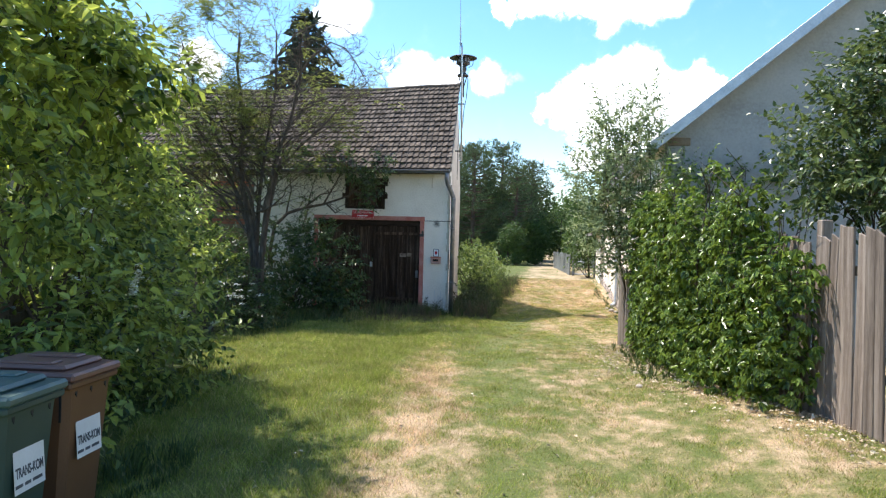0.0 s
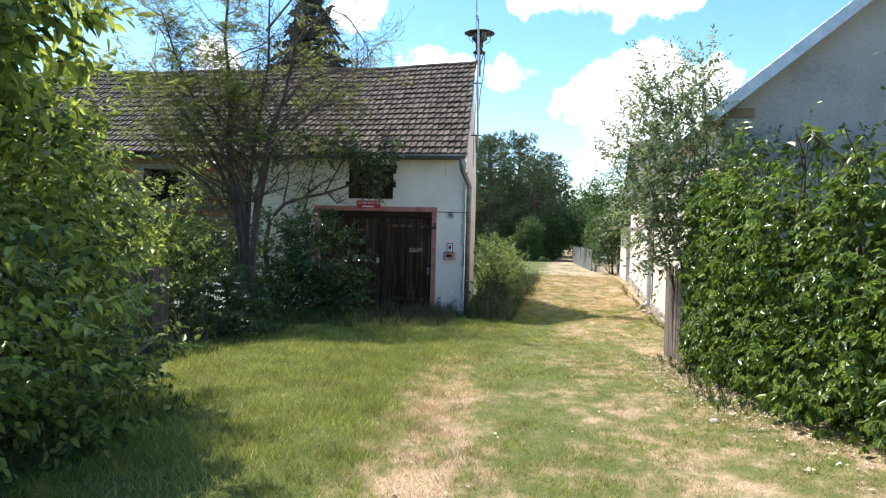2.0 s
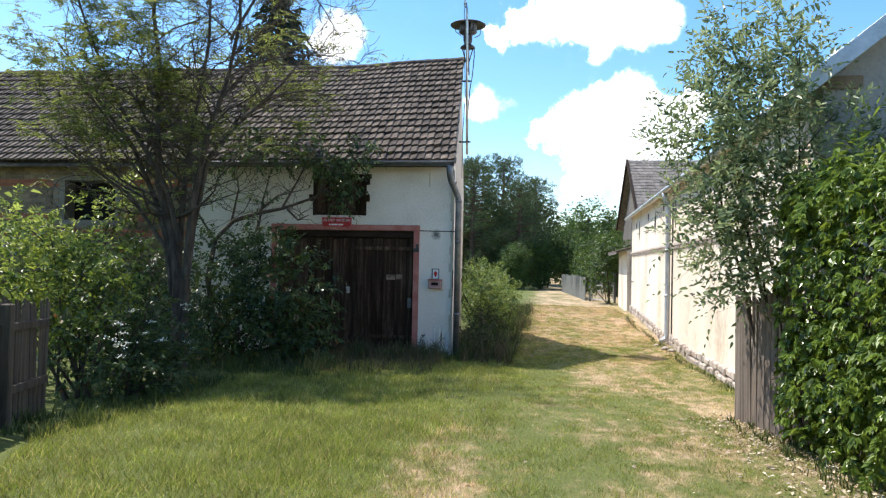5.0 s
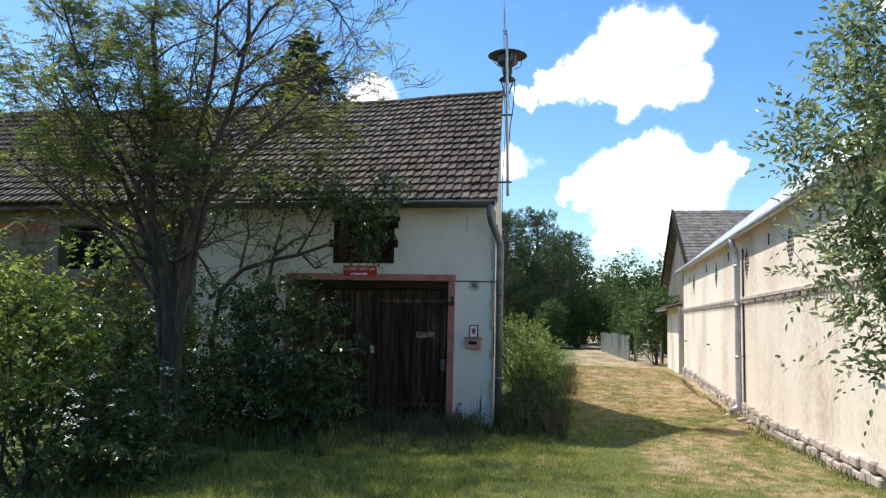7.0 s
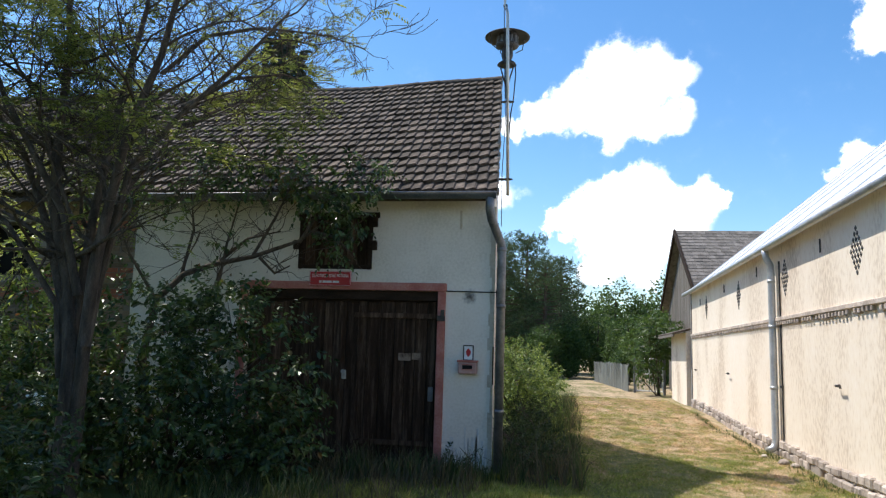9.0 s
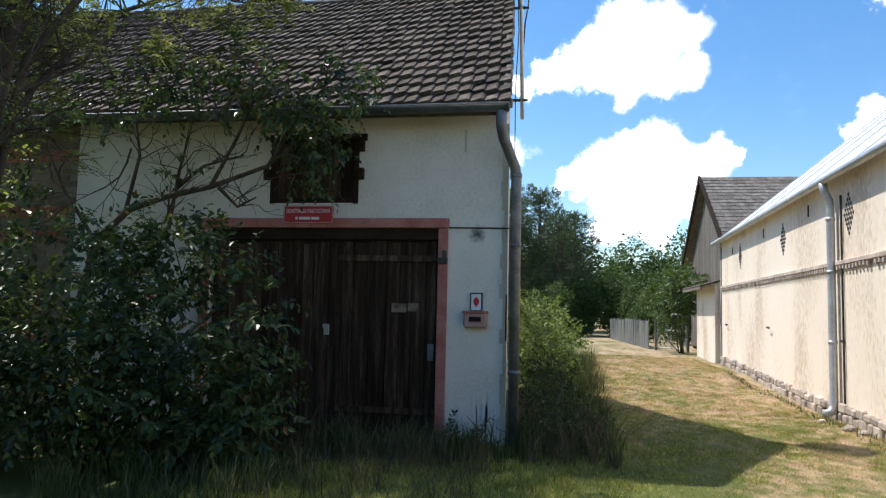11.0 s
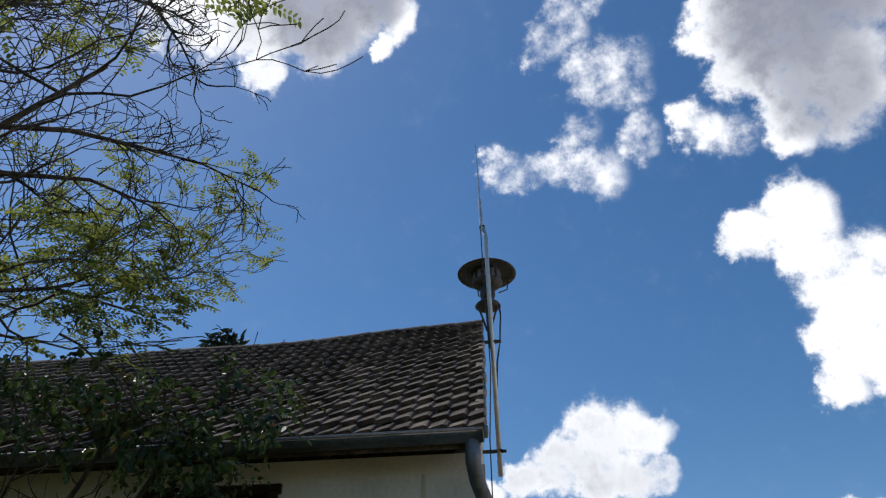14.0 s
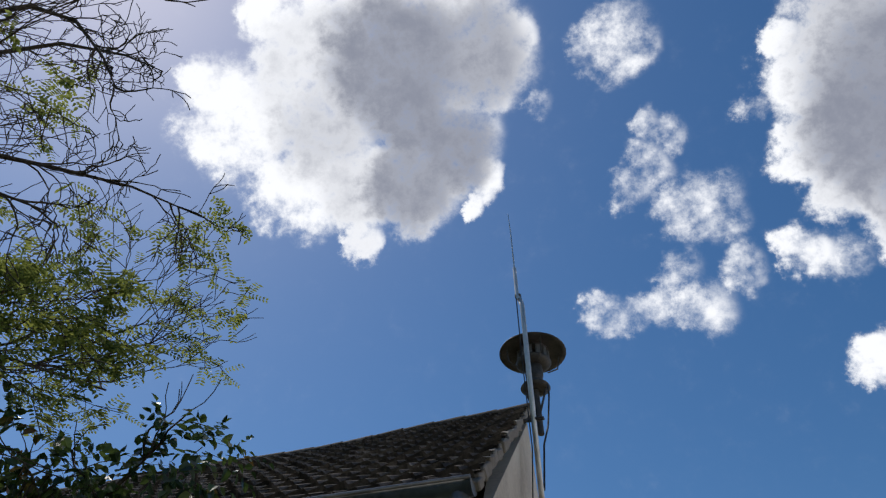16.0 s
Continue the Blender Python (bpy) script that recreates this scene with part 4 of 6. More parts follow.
    for i in range(38):
        x = gable_x(22) + 0.05 - i * 0.38
        n, pts, rad = 9, [], 0.105
        g = Geo()
        for xx, rr in ((0.0, rad), (-0.42, rad * 0.9)):
            pts += [(x + xx, 22.02 + rr * 1.15 * math.cos(math.pi * j / n), 6.225 + sag(x + xx, 1) + rr * 0.9 * math.sin(math.pi * j / n)) for j in range(n + 1)]
        g.add(pts, [(j, j + 1, j + n + 2, j + n + 1) for j in range(n)])
        bp("ridge_cap", g, M["tile"], roof)
    for i in range(40):
        f = i / 39
        p = EAVE.lerp(RIDGE, f)
        bp("mortar_lump", Geo().box((r.uniform(0.05, 0.09), 0.13, r.uniform(0.05, 0.10)), (gable_x(p.y) + 0.012 + r.uniform(-0.014, 0.014), p.y + 0.02, p.z + 0.02 + r.uniform(-0.015, 0.015)), pose(0, 0, 0, math.degrees(PITCH) + r.uniform(-8, 8), r.uniform(-8, 8), 0), 0.008), M["mortar"], roof, "crumbling mortar along the verge")
    # gutter and downpipe
    g = Geo()
    n, pr = 10, [(0.072 * math.cos(math.pi * (1 + j / 10)), 0.072 * math.sin(math.pi * (1 + j / 10))) for j in range(11)]
    vs = []
    for x, dz in ((-2.985, 0.0), (-8.7, -0.02)):
        vs += [(x, 18.60 + a, 3.425 + dz + b) for a, b in pr] + [(x, 18.60 + a * 0.93, 3.425 + dz + b * 0.93) for a, b in pr]
    g.add(vs, [(j, j + 1, 22 + j + 1, 22 + j) for j in range(10)] + [(11 + j + 1, 11 + j, 33 + j, 33 + j + 1) for j in range(10)] + [(0, 22, 33, 11), (10, 21, 43, 32), tuple(range(11)), tuple(range(32, 21, -1))])
    g.tube([(-2.985, 18.525, 3.428), (-8.7, 18.525, 3.408)], 0.012, 6)
    bp("gutter", g, M["zinc"], barn, "grey zinc half-round gutter", True)
    g = Geo().tube([(-3.07, 18.61, 3.40), (-3.07, 18.63, 3.22), (-3.05, 18.68, 3.10), (-2.985, 18.82, 2.93), (-2.935, 18.90, 2.80), (-2.925, 18.91, 2.66), (-2.925, 18.91, -0.25)], 0.058, 14)
    for z in (2.7, 1.95, 0.6):
        g.tube([(-2.925, 18.91, z), (-2.925, 18.91, z + 0.05)], 0.064, 14)
    bp("downpipe", g, M["zinc"], barn, "grey zinc downpipe at the corner", True)
    g = Geo().tube([(-3.67, 18.985, 2.17), (-3.02, 18.985, 2.165), (-2.965, 19.0, 2.16), (-2.97, 19.4, 2.15)], 0.008, 5)
    bp("cable_clip", Geo().tube([(-2.99, 18.99, 2.2), (-2.985, 18.985, 2.0)], 0.012, 5), M["rubber"], barn)
    for xx, zz, hh in ((-3.02, 1.2, 0.5), (-2.99, 2.9, 0.4)):
        bp("wall_crack", Geo().box((0.016, 0.02, hh), (xx, 18.99, zz), c=0.004), M["dark_wood"], barn, "dark gap in the worn corner")
    bp("wall_cable", g, M["rubber"], barn, "thin black cable across the wall")
    g = Geo()
    for k, rr in enumerate((0.0, 0.04, 0.08, 0.12, 0.16)):
        g.v += [(-3.345 + rr * math.cos(j * math.pi / 12), 18.996 - 0.012 * math.exp(-rr * 25), 2.10 + rr * 1.15 * math.sin(j * math.pi / 12)) for j in range(24)]
    g.f = [(k * 24 + j, k * 24 + 24 + j, k * 24 + 24 + (j + 1) % 24, k * 24 + (j + 1) % 24) for k in range(4) for j in range(24)]
    bp("soot_stain", g, soot_material("soot_halo", (-3.345, 18.99, 2.10), 0.15), barn, "round dark stain of a former lamp", True)
    bp("scar", Geo().box((0.03, 0.01, 0.26), (-3.49, 18.996, 3.14), c=0.004), M["gable"], barn, "plaster scar")
    g = Geo()
    for i in range(16):
        g.box((r.uniform(0.015, 0.05), 0.006, r.uniform(0.08, 0.35)), (r.uniform(-3.62, -3.06), 18.998, r.uniform(-0.05, 0.35)), c=0.002)
    bp("flaked_paint", g, material("flaked_lime", ((0.58, 0.56, 0.52), (0.68, 0.66, 0.62)), 9, 50, 0.9, 0.3), barn, "flaked whitewash near the ground")
    return barn


make_barn()


def lettering(text, size, mat, parent, m, bold=0.0, name="lettering"):
    cu = bpy.data.curves.new("lettering", "FONT")
    cu.body, cu.size, cu.extrude, cu.align_x, cu.align_y = text, size, 0.0008, "CENTER", "CENTER"
    cu.offset = bold
    tmp = new("tmp", cu)
    me = bpy.data.meshes.new_from_object(tmp)
    bpy.data.objects.remove(tmp)
    me.materials.clear()
    me.materials.append(mat)
    ob = new(name, me)
    ob.parent, ob.matrix_basis = parent, m
    return tagged(ob, "printed lettering")


def make_signs():
    s = thing("sign", "red enamel sign with white lettering above the gate", "sign", (-5.268, 18.93, 2.31))
    part("board", Geo().box((0.59, 0.015, 0.20), c=0.006), M["sign_red"], s, "red enamel plate", at=pose(0, 0, 0))
    lettering("OCHOTNICZA STRAŻ POŻARNA", 0.047, M["white"], s, pose(0, -0.009, 0.035, 90, 0, 0) @ Matrix.Diagonal((0.74, 1.35, 1, 1)), 0.0003)
    g = Geo()
    for x, w in ((-0.135, 0.03), (-0.04, 0.13), (0.085, 0.09)):
        g.box((w, 0.002, 0.03), (x, -0.0085, -0.045))
    part("illegible_line", g, M["white"], s, "small unreadable white line of print")
    g = Geo()
    for z in (-0.092, 0.092):
        g.box((0.57, 0.002, 0.004), (0, -0.0085, z))
    for x in (-0.285, 0.285):
        g.box((0.004, 0.002, 0.184), (x, -0.0085, 0))
    part("border", g, M["white"], s, "thin white border")
    p = thing("emblem_plate", "white plate with dark frame and red emblem", "plaque", (-3.345, 18.985, 1.36))
    part("plate", Geo().box((0.125, 0.012, 0.185), c=0.003), M["white"], p)
    g = Geo()
    for x in (-0.062, 0.062):
        g.box((0.014, 0.02, 0.20), (x, -0.003, 0), c=0.003)
    for z in (-0.094, 0.094):
        g.box((0.138, 0.02, 0.014), (0, -0.003, z), c=0.003)
    part("frame", g, M["dark_steel"], p, "dark red-brown frame")
    g = Geo()
    g.add([(0.034 * a, -0.008, 0.05 * b) for a, b in ((-1, 0.3), (-0.6, 0.75), (0, 1.2), (0.6, 0.75), (1, 0.3), (0.7, -0.5), (0, -1.1), (-0.7, -0.5))], [tuple(range(8))])
    part("emblem", g, M["sign_red"], p, "plain red emblem shape")
    b = thing("mailbox", "pale pink metal mailbox with a dark slot", "mailbox", (-3.345, 18.94, 1.165))
    part("body", Geo().box((0.25, 0.11, 0.165), c=0.018), material("faded_pink_paint", ((0.40, 0.24, 0.22), (0.52, 0.36, 0.33)), 6, 40, 0.6, 0.2), b)
    part("lid", Geo().box((0.268, 0.125, 0.03), (0, -0.004, 0.085), c=0.008), M["red_paint"], b, "faded red lid")
    part("slot", Geo().box((0.13, 0.01, 0.05), (0, -0.056, 0.01), c=0.003), M["black"], b, "dark letter slot")
    part("rim", Geo().box((0.15, 0.008, 0.012), (0, -0.058, 0.043)).box((0.15, 0.008, 0.012), (0, -0.058, -0.024)), M["red_paint"], b)


make_signs()


def make_siren():
    c = (-3.15, 22.02)
    s = thing("siren", "dark weathered fire siren with a wide hood on the ridge", "siren", (*c, 6.2))
    part("hood", Geo().lathe([(0.0, 0.93), (0.12, 0.925), (0.36, 0.87), (0.405, 0.845), (0.405, 0.835), (0.35, 0.85), (0.2, 0.87), (0.0, 0.88)], n=36), M["dark_steel"], s, "wide dark hood", True)
    part("rotor_housing", Geo().lathe([(0.0, 0.88), (0.19, 0.87), (0.20, 0.85), (0.20, 0.84), (0.0, 0.84)], n=24).lathe([(0.0, 0.72), (0.20, 0.71), (0.215, 0.69), (0.19, 0.66), (0.13, 0.63), (0.0, 0.63)], n=24), M["dark_steel"], s, smooth=True)
    for i in range(12):
        a = i * math.pi / 6
        part("stator_blade", Geo().box((0.03, 0.05, 0.13), (0, 0, 0), c=0.004), M["zinc"], s, at=pose(0.18 * math.cos(a), 0.18 * math.sin(a), 0.775, 0, 0, math.degrees(a)))
    part("motor", Geo().lathe([(0.0, 0.64), (0.10, 0.63), (0.105, 0.5), (0.09, 0.44), (0.075, 0.42), (0.11, 0.38), (0.16, 0.35), (0.175, 0.32), (0.12, 0.30), (0.0, 0.30)], n=24), M["dark_steel"], s, "motor with flared base", True)
    for i in range(4):
        a = i * math.pi / 2 + 0.5
        g = Geo().tube([(0.33 * math.cos(a), 0.33 * math.sin(a), 0.85), (0.30 * math.cos(a), 0.30 * math.sin(a), 0.66), (0.17 * math.cos(a), 0.17 * math.sin(a), 0.58)], 0.009, 6)
        part("guard_rod", g, M["dark_steel"], s, "bent guard rod")
    part("post", Geo().tube([(0, 0, 0.32), (0.02, 0, -0.3)], 0.035, 10).tube([(-0.12, 0, 0.30), (-0.02, 0, -0.05)], 0.014, 6).tube([(0.12, 0, 0.30), (0.02, 0, -0.05)], 0.014, 6), M["dark_steel"], s)
    part("cable", Geo().tube([(0.15, -0.05, 0.32), (0.17, -0.15, 0.1), (0.15, -0.3, -0.4), (0.12, -0.5, -0.75), (0.10, -0.6, -1.3)], 0.011, 6), M["rubber"], s, "loose black cable")
    m = thing("antenna_mast", "slim grey steel mast with whip aerial bracketed to the gable", "antenna", (-3.03, 21.2, 4.0))
    part("pole", Geo().tube([(0.0, 0, -0.05), (-0.06, 0, 3.10), (-0.085, 0, 3.22)], 0.027, 10), M["steel"], m, smooth=True)
    part("holder", Geo().tube([(-0.11, 0.0, 3.24), (-0.12, 0, 3.72)], 0.022, 10).tube([(-0.085, 0, 3.20), (-0.11, 0, 3.27)], 0.03, 8), M["steel"], m, "short aerial holder")
    part("whip", Geo().tube([(-0.12, 0, 3.70), (-0.135, 0, 4.3), (-0.155, 0, 4.75)], [0.011, 0.008, 0.004], 6), M["steel"], m, "thin whip aerial")
    part("clamp", Geo().box((0.07, 0.05, 0.05), (-0.10, 0.0, 3.25), c=0.008), M["dark_steel"], m)
    for z in (0.22, 1.55):
        part("bracket", Geo().box((0.28, 0.035, 0.035), (-0.10, 0.0, z), c=0.005).tube([(0.01, -0.045, z), (0.01, 0.045, z)], 0.01, 6).box((0.09, 0.05, 0.02), (0.03, 0, z), c=0.004), M["dark_steel"], m)
    part("lead", Geo().tube([(-0.12, -0.02, 3.2), (-0.10, -0.03, 2.3), (-0.06, -0.04, 1.2), (-0.09, -0.15, 0.3), (-0.08, -0.2, -0.6)], 0.007, 5), M["rubber"], m, "black aerial lead")


make_siren()


# ---- the long salmon barn along the lane ----
def make_long_barn():
    b = thing("long_barn", "long salmon-rendered barn with pale sheet-metal roof", "barn", pose(1.585, 22, -0.4, 0, 0, -1.26))
    inv = Matrix.Translation((-1.5, -22, 0.4))

    def bp(name, g, mat, parent=b, label="", smooth=False):
        ob = part(name, g, mat, parent, label, smooth)
        if parent is b:
            ob.matrix_basis = inv
        return ob

    wall = bp("lane_wall", Geo().box((0.4, 19.95, 3.93), (1.7, 23.125, 1.51)), M["pink_render"], b, "sunlit salmon-rendered wall with damp streaks")
    # the gable's shade is partly in its grey, unlike the sunlit lane wall
    bp("gable_wall", prism([(1.5, -0.4), (10.5, -0.4), (10.5, 3.42), (6.0, 7.2), (1.5, 3.42)], 12.8, 13.15), M["shaded_grey_render"], b, "grey rendered gable wall with the tone of its shaded side in the colour")
    bp("back_wall", Geo().box((0.4, 19.95, 3.75), (10.3, 23.125, 1.42)), M["shaded_grey_render"], b)
    bp("far_gable", prism([(1.5, -0.4), (10.5, -0.4), (10.5, 3.42), (6.0, 7.2), (1.5, 3.42)], 33.1, 33.4), M["shaded_grey_render"], b)
    bp("eave_brick", Geo().box((0.35, 0.03, 0.13), (1.68, 12.785, 3.40), c=0.005), M["brick"], b, "bare brown brick under the verge")
    g = Geo()
    k = (7.22 - 3.36) / 4.72
    for y0, y1 in ((12.55, 33.5),):
        a, c, d = (1.36, 3.40), (6.0, 7.22), (10.72, 3.36)
        for (p, q) in ((a, c), (c, d)):
            g.add([(p[0], y0, p[1]), (q[0], y0, q[1]), (q[0], y1, q[1]), (p[0], y1, p[1])] + [(p[0], y0, p[1] - 0.05), (q[0], y0, q[1] - 0.05), (q[0], y1, q[1] - 0.05), (p[0], y1, p[1] - 0.05)],
                  [(0, 1, 2, 3), (7, 6, 5, 4), (0, 4, 5, 1), (1, 5, 6, 2), (2, 6, 7, 3), (3, 7, 4, 0)])
    roof = bp("roof", g, M["sheet"], b, "pale sheet-metal roof")
    for i in range(8):
        y = 14.2 + i * 2.6
        bp("seam", Geo().box((6.09, 0.025, 0.02), (3.64, y, 5.30), pose(0, 0, 0, 0, -math.degrees(math.atan(k)), 0)), M["sheet"], roof)
    bp("verge_trim", Geo().box((6.15, 0.04, 0.16), (3.62, 12.53, 5.24), pose(0, 0, 0, 0, -math.degrees(math.atan(k)), 0), 0.005), M["bright_zinc"], roof, "folded metal verge trim")
    g = Geo().tube([(1.31, 12.6, 3.36), (1.31, 33.5, 3.36)], 0.06, 10)
    bp("gutter", g, M["bright_zinc"], b, "light metal gutter", True)
    g = Geo().tube([(1.31, 23.0, 3.34), (1.33, 23.0, 3.2), (1.40, 23.0, 3.06), (1.41, 23.0, 2.9), (1.41, 23.0, 0.0), (1.36, 22.98, -0.10), (1.26, 22.94, -0.14)], 0.06, 14)
    for z in (2.75, 1.95, 0.9):
        g.tube([(1.41, 23.0, z), (1.41, 23.0, z + 0.05)], 0.068, 14)
    bp("downpipe", g, M["bright_zinc"], b, "light metal downpipe", True)
    bp("conduit", Geo().tube([(1.475, 22.72, 3.1), (1.475, 22.72, -0.15)], 0.016, 6).box((0.04, 0.1, 0.04), (1.475, 22.76, 0.95), c=0.004), M["dark_steel"], b, "dark iron conduit beside the downpipe")
    band = bp("string_course", Geo().box((0.07, 19.9, 0.07), (1.475, 23.1, 2.10), c=0.01), M["stone"], b, "weathered projecting brick string course")
    dentil = Geo().box((0.06, 0.07, 0.065), c=0.008).mesh("dentil", M["stone"])
    r = random.Random(5)
    for i in range(142):
        if r.random() < 0.12:
            continue
        part("dentil", dentil, None, band, at=(1.477, 13.3 + i * 0.139, 2.030 + r.uniform(-0.012, 0.006)))
    # brick vent diamonds: dark blocks on the wall paint the shade of open holes
    for y, w in ((30.4, 0.9), (26.2, 1.0), (22.45, 1.05), (19.1, 1.1), (15.9, 1.1)):
        g = Geo()
        for row in range(-4, 5):
            m = 5 - abs(row)
            for c in range(m):
                g.box((0.012, 0.055, 0.052), (1.497, y + (c - (m - 1) / 2) * 0.088 * w, 2.79 + row * 0.070), pose(0, 0, 0, 45, 0, 0), 0.004)
        bp("pierced_vent", g, M["dark_steel"], wall, "diamond-shaped brick vent, its holes painted as dark blocks")
    for y, z, h in ((27.8, 3.07, 0.2), (24.45, 3.1, 0.2), (31.4, 3.0, 0.18), (20.5, 3.05, 0.2), (17.5, 3.05, 0.2)):
        bp("wall_anchor", Geo().box((0.02, 0.03, h), (1.488, y, z), c=0.004), M["dark_steel"], b)
    for y in (32.2, 27.4, 19.9, 15.7):
        bp("iron_hook", Geo().tube([(1.5, y, 1.07), (1.44, y, 1.07), (1.42, y - 0.05, 1.075), (1.42, y - 0.22, 1.09), (1.42, y - 0.24, 1.05)], 0.014, 6), M["dark_steel"], b, "rusty iron hook")
    bp("joint", Geo().box((0.02, 0.03, 3.3), (1.492, 33.12, 1.6)), M["dark_steel"], b, "dark joint between the buildings")
    y = 12.9
    while y < 33.0:
        for row in (0, 1):
            w = r.uniform(0.2, 0.42)
            h = r.uniform(0.12, 0.17)
            zg = float(ground_z(1.4, y))
            bp("plinth_stone", Geo().box((0.10, w - 0.02, h - 0.02), (1.49 + r.uniform(-0.02, 0.012), y + w / 2 + row * 0.12, zg - 0.03 + row * 0.13 + h / 2), pose(0, 0, 0, r.uniform(-2, 2), 0, r.uniform(-2, 2)), 0.022), M["stone"], wall)
        y += w
    return b


make_long_barn()


def make_lean_to():
    s = thing("lean_to", "small rendered lean-to shed with a dark roof", "shed", (1.78, 34, -0.3))
    inv = Matrix.Translation((-1.6, -34, 0.3))
    for name, g, mat, lab in (("wall", Geo().box((0.3, 3.2, 2.6), (1.68, 35.1, 0.9)).box((3.0, 0.3, 2.6), (3.1, 36.6, 0.9)), M["pink_render"], "salmon rendered wall"),
                              ("roof", Geo().box((3.4, 3.5, 0.07), (2.75, 35.2, 2.62), pose(0, 0, 0, 0, -16, 0), 0.01), M["tile_far"], "dark tiled roof"),
                              ("eave_board", Geo().box((0.04, 3.5, 0.14), (1.14, 35.2, 2.13), c=0.006), M["barn_board"], "weathered eave board")):
        part(name, g, mat, s, lab).matrix_basis = inv


make_lean_to()


def make_board_barn():
    b = thing("board_barn", "old barn with grey board gable and shingled roof", "barn", (5.78, 39.4, -0.1))
    inv = Matrix.Translation((-5.5, -39.4, 0.1))

    def bp(name, g, mat, parent=b, label=""):
        ob = part(name, g, mat, parent, label)
        if parent is b:
            ob.matrix_basis = inv
        return ob

    gable = bp("gable_frame", Geo().add([(2.3, 35.5, -0.2), (2.3, 43.3, -0.2), (2.3, 43.3, 3.5), (2.3, 39.5, 6.2), (2.3, 35.5, 3.5)] + [(2.5, 35.5, -0.2), (2.5, 43.3, -0.2), (2.5, 43.3, 3.5), (2.5, 39.5, 6.2), (2.5, 35.5, 3.5)],
              [(4, 3, 2, 1, 0), (5, 6, 7, 8, 9)] + [(i, (i + 1) % 5, (i + 1) % 5 + 5, i + 5) for i in range(5)]), M["dark_wood"], b)
    for i in range(38):
        y = 35.6 + i * 0.205
        top = 3.5 + 2.7 * (1 - abs(y + 0.1 - 39.4) / 3.9) - 0.1
        bp("board", Geo().box((0.03, 0.19, top - 0.1), (2.27, y + 0.1, 0.1 + (top - 0.1) / 2), c=0.004), M["barn_board"], gable)
    for y in (35.6, 43.2):
        bp("side_wall", Geo().box((7.5, 0.3, 3.7), (6.1, y, 1.6)), M["barn_board"], b)
    k = math.atan2(6.42 - 3.6, 39.5 - 35.2)
    g = Geo()
    for y0, y1 in ((35.1, 39.5), (43.9, 39.5)):
        g.add([(2.0, y0, 3.5), (10, y0, 3.5), (10, y1, 6.38), (2.0, y1, 6.38), (2.0, y0, 3.42), (10, y0, 3.42), (10, y1, 6.30), (2.0, y1, 6.30)],
              [(0, 1, 2, 3), (7, 6, 5, 4), (0, 4, 5, 1), (1, 5, 6, 2), (3, 2, 6, 7), (0, 3, 7, 4)])
    roof = bp("roof", g, M["shingle"], b, "weathered shingle roof")
    r, g = random.Random(8), Geo()
    rows = 19
    for i in range(rows):
        f = i / rows
        for j in range(27):
            g.box((0.285, 0.32, 0.02), (2.1 + j * 0.295 + (i % 2) * 0.1, 35.12 + 4.35 * f + 0.12, 3.53 + 2.86 * f + 0.09), pose(0, 0, 0, math.degrees(math.atan2(2.88, 4.4)) - 3 + r.uniform(-1, 1), 0, r.uniform(-1, 1)))
    tagged(bp("shingles", g, M["shingle"], roof), kind="stuff")
    bp("verge_board", Geo().box((0.06, 5.3, 0.2), (1.98, 37.3, 4.93), pose(0, 0, 0, math.degrees(math.atan2(2.88, 4.4)), 0, 0)).box((0.06, 5.3, 0.2), (1.98, 41.7, 4.93), pose(0, 0, 0, -math.degrees(math.atan2(2.88, 4.4)), 0, 0)), M["dark_wood"], b, "dark verge boards")


make_board_barn()


# ---- fences ----
def fence_line(name, label, a, b, width, h0, h1, mat, posts, seed, gap=0.008, rails=(0.3, 0.8)):
    r = random.Random(seed)
    a, b = Vector((*a, 0)), Vector((*b, 0))
    d = b - a
    ang = math.degrees(math.atan2(d.y, d.x))
    t = thing(name, label, "fence", (a.x, a.y, float(ground_z(a.x, a.y))))
    z0 = float(ground_z(a.x, a.y))
    s = 0.0
    side = Vector((-d.y, d.x, 0)).normalized()
    while s < d.length:
        w = width * r.uniform(0.8, 1.25)
        p = a + d.normalized() * (s + w / 2)
        zg = float(ground_z(p.x, p.y)) - 0.04
        h = (h0 + (h1 - h0) * s / d.length) * r.uniform(0.96, 1.03)
        g = Geo()
        e = w / 2 - gap
        g.box((2 * e, 0.022, h), (0, 0, h / 2), c=0.004)
        g.v = [(x, y, z + (0.035 * math.sin(x * 40 + seed + s) if z > h * 0.9 else 0)) for x, y, z in g.v]
        part("plank", g, mat, t, at=Matrix.Translation((p.x - a.x, p.y - a.y, zg - z0)) @ pose(0, 0, 0, r.uniform(-1.0, 1.0), r.uniform(-1.2, 1.2), ang + r.uniform(-2, 2)))
        s += w
    for k in range(posts):
        p = a + d * ((k + 0.5) / posts) + side * -0.07
        part("post", Geo().box((0.1, 0.1, h0), (0, 0, h0 / 2 - 0.05), c=0.01), mat, t, at=Matrix.Translation((p.x - a.x, p.y - a.y, float(ground_z(p.x, p.y)) - z0)) @ pose(0, 0, 0, 0, 0, ang))
    for f in rails:
        p = a + d / 2 + side * -0.03
        slope = math.degrees(math.atan2(float(ground_z(b.x, b.y)) - z0 + (h1 - h0) * f, d.length))
        zz = (float(ground_z(b.x, b.y)) - z0) / 2 + f * (h0 + h1) / 2
        part("rail", Geo().box((d.length, 0.04, 0.08), c=0.006), mat, t, at=Matrix.Translation((p.x - a.x, p.y - a.y, zz)) @ pose(0, 0, 0, 0, -slope, ang))
    return t


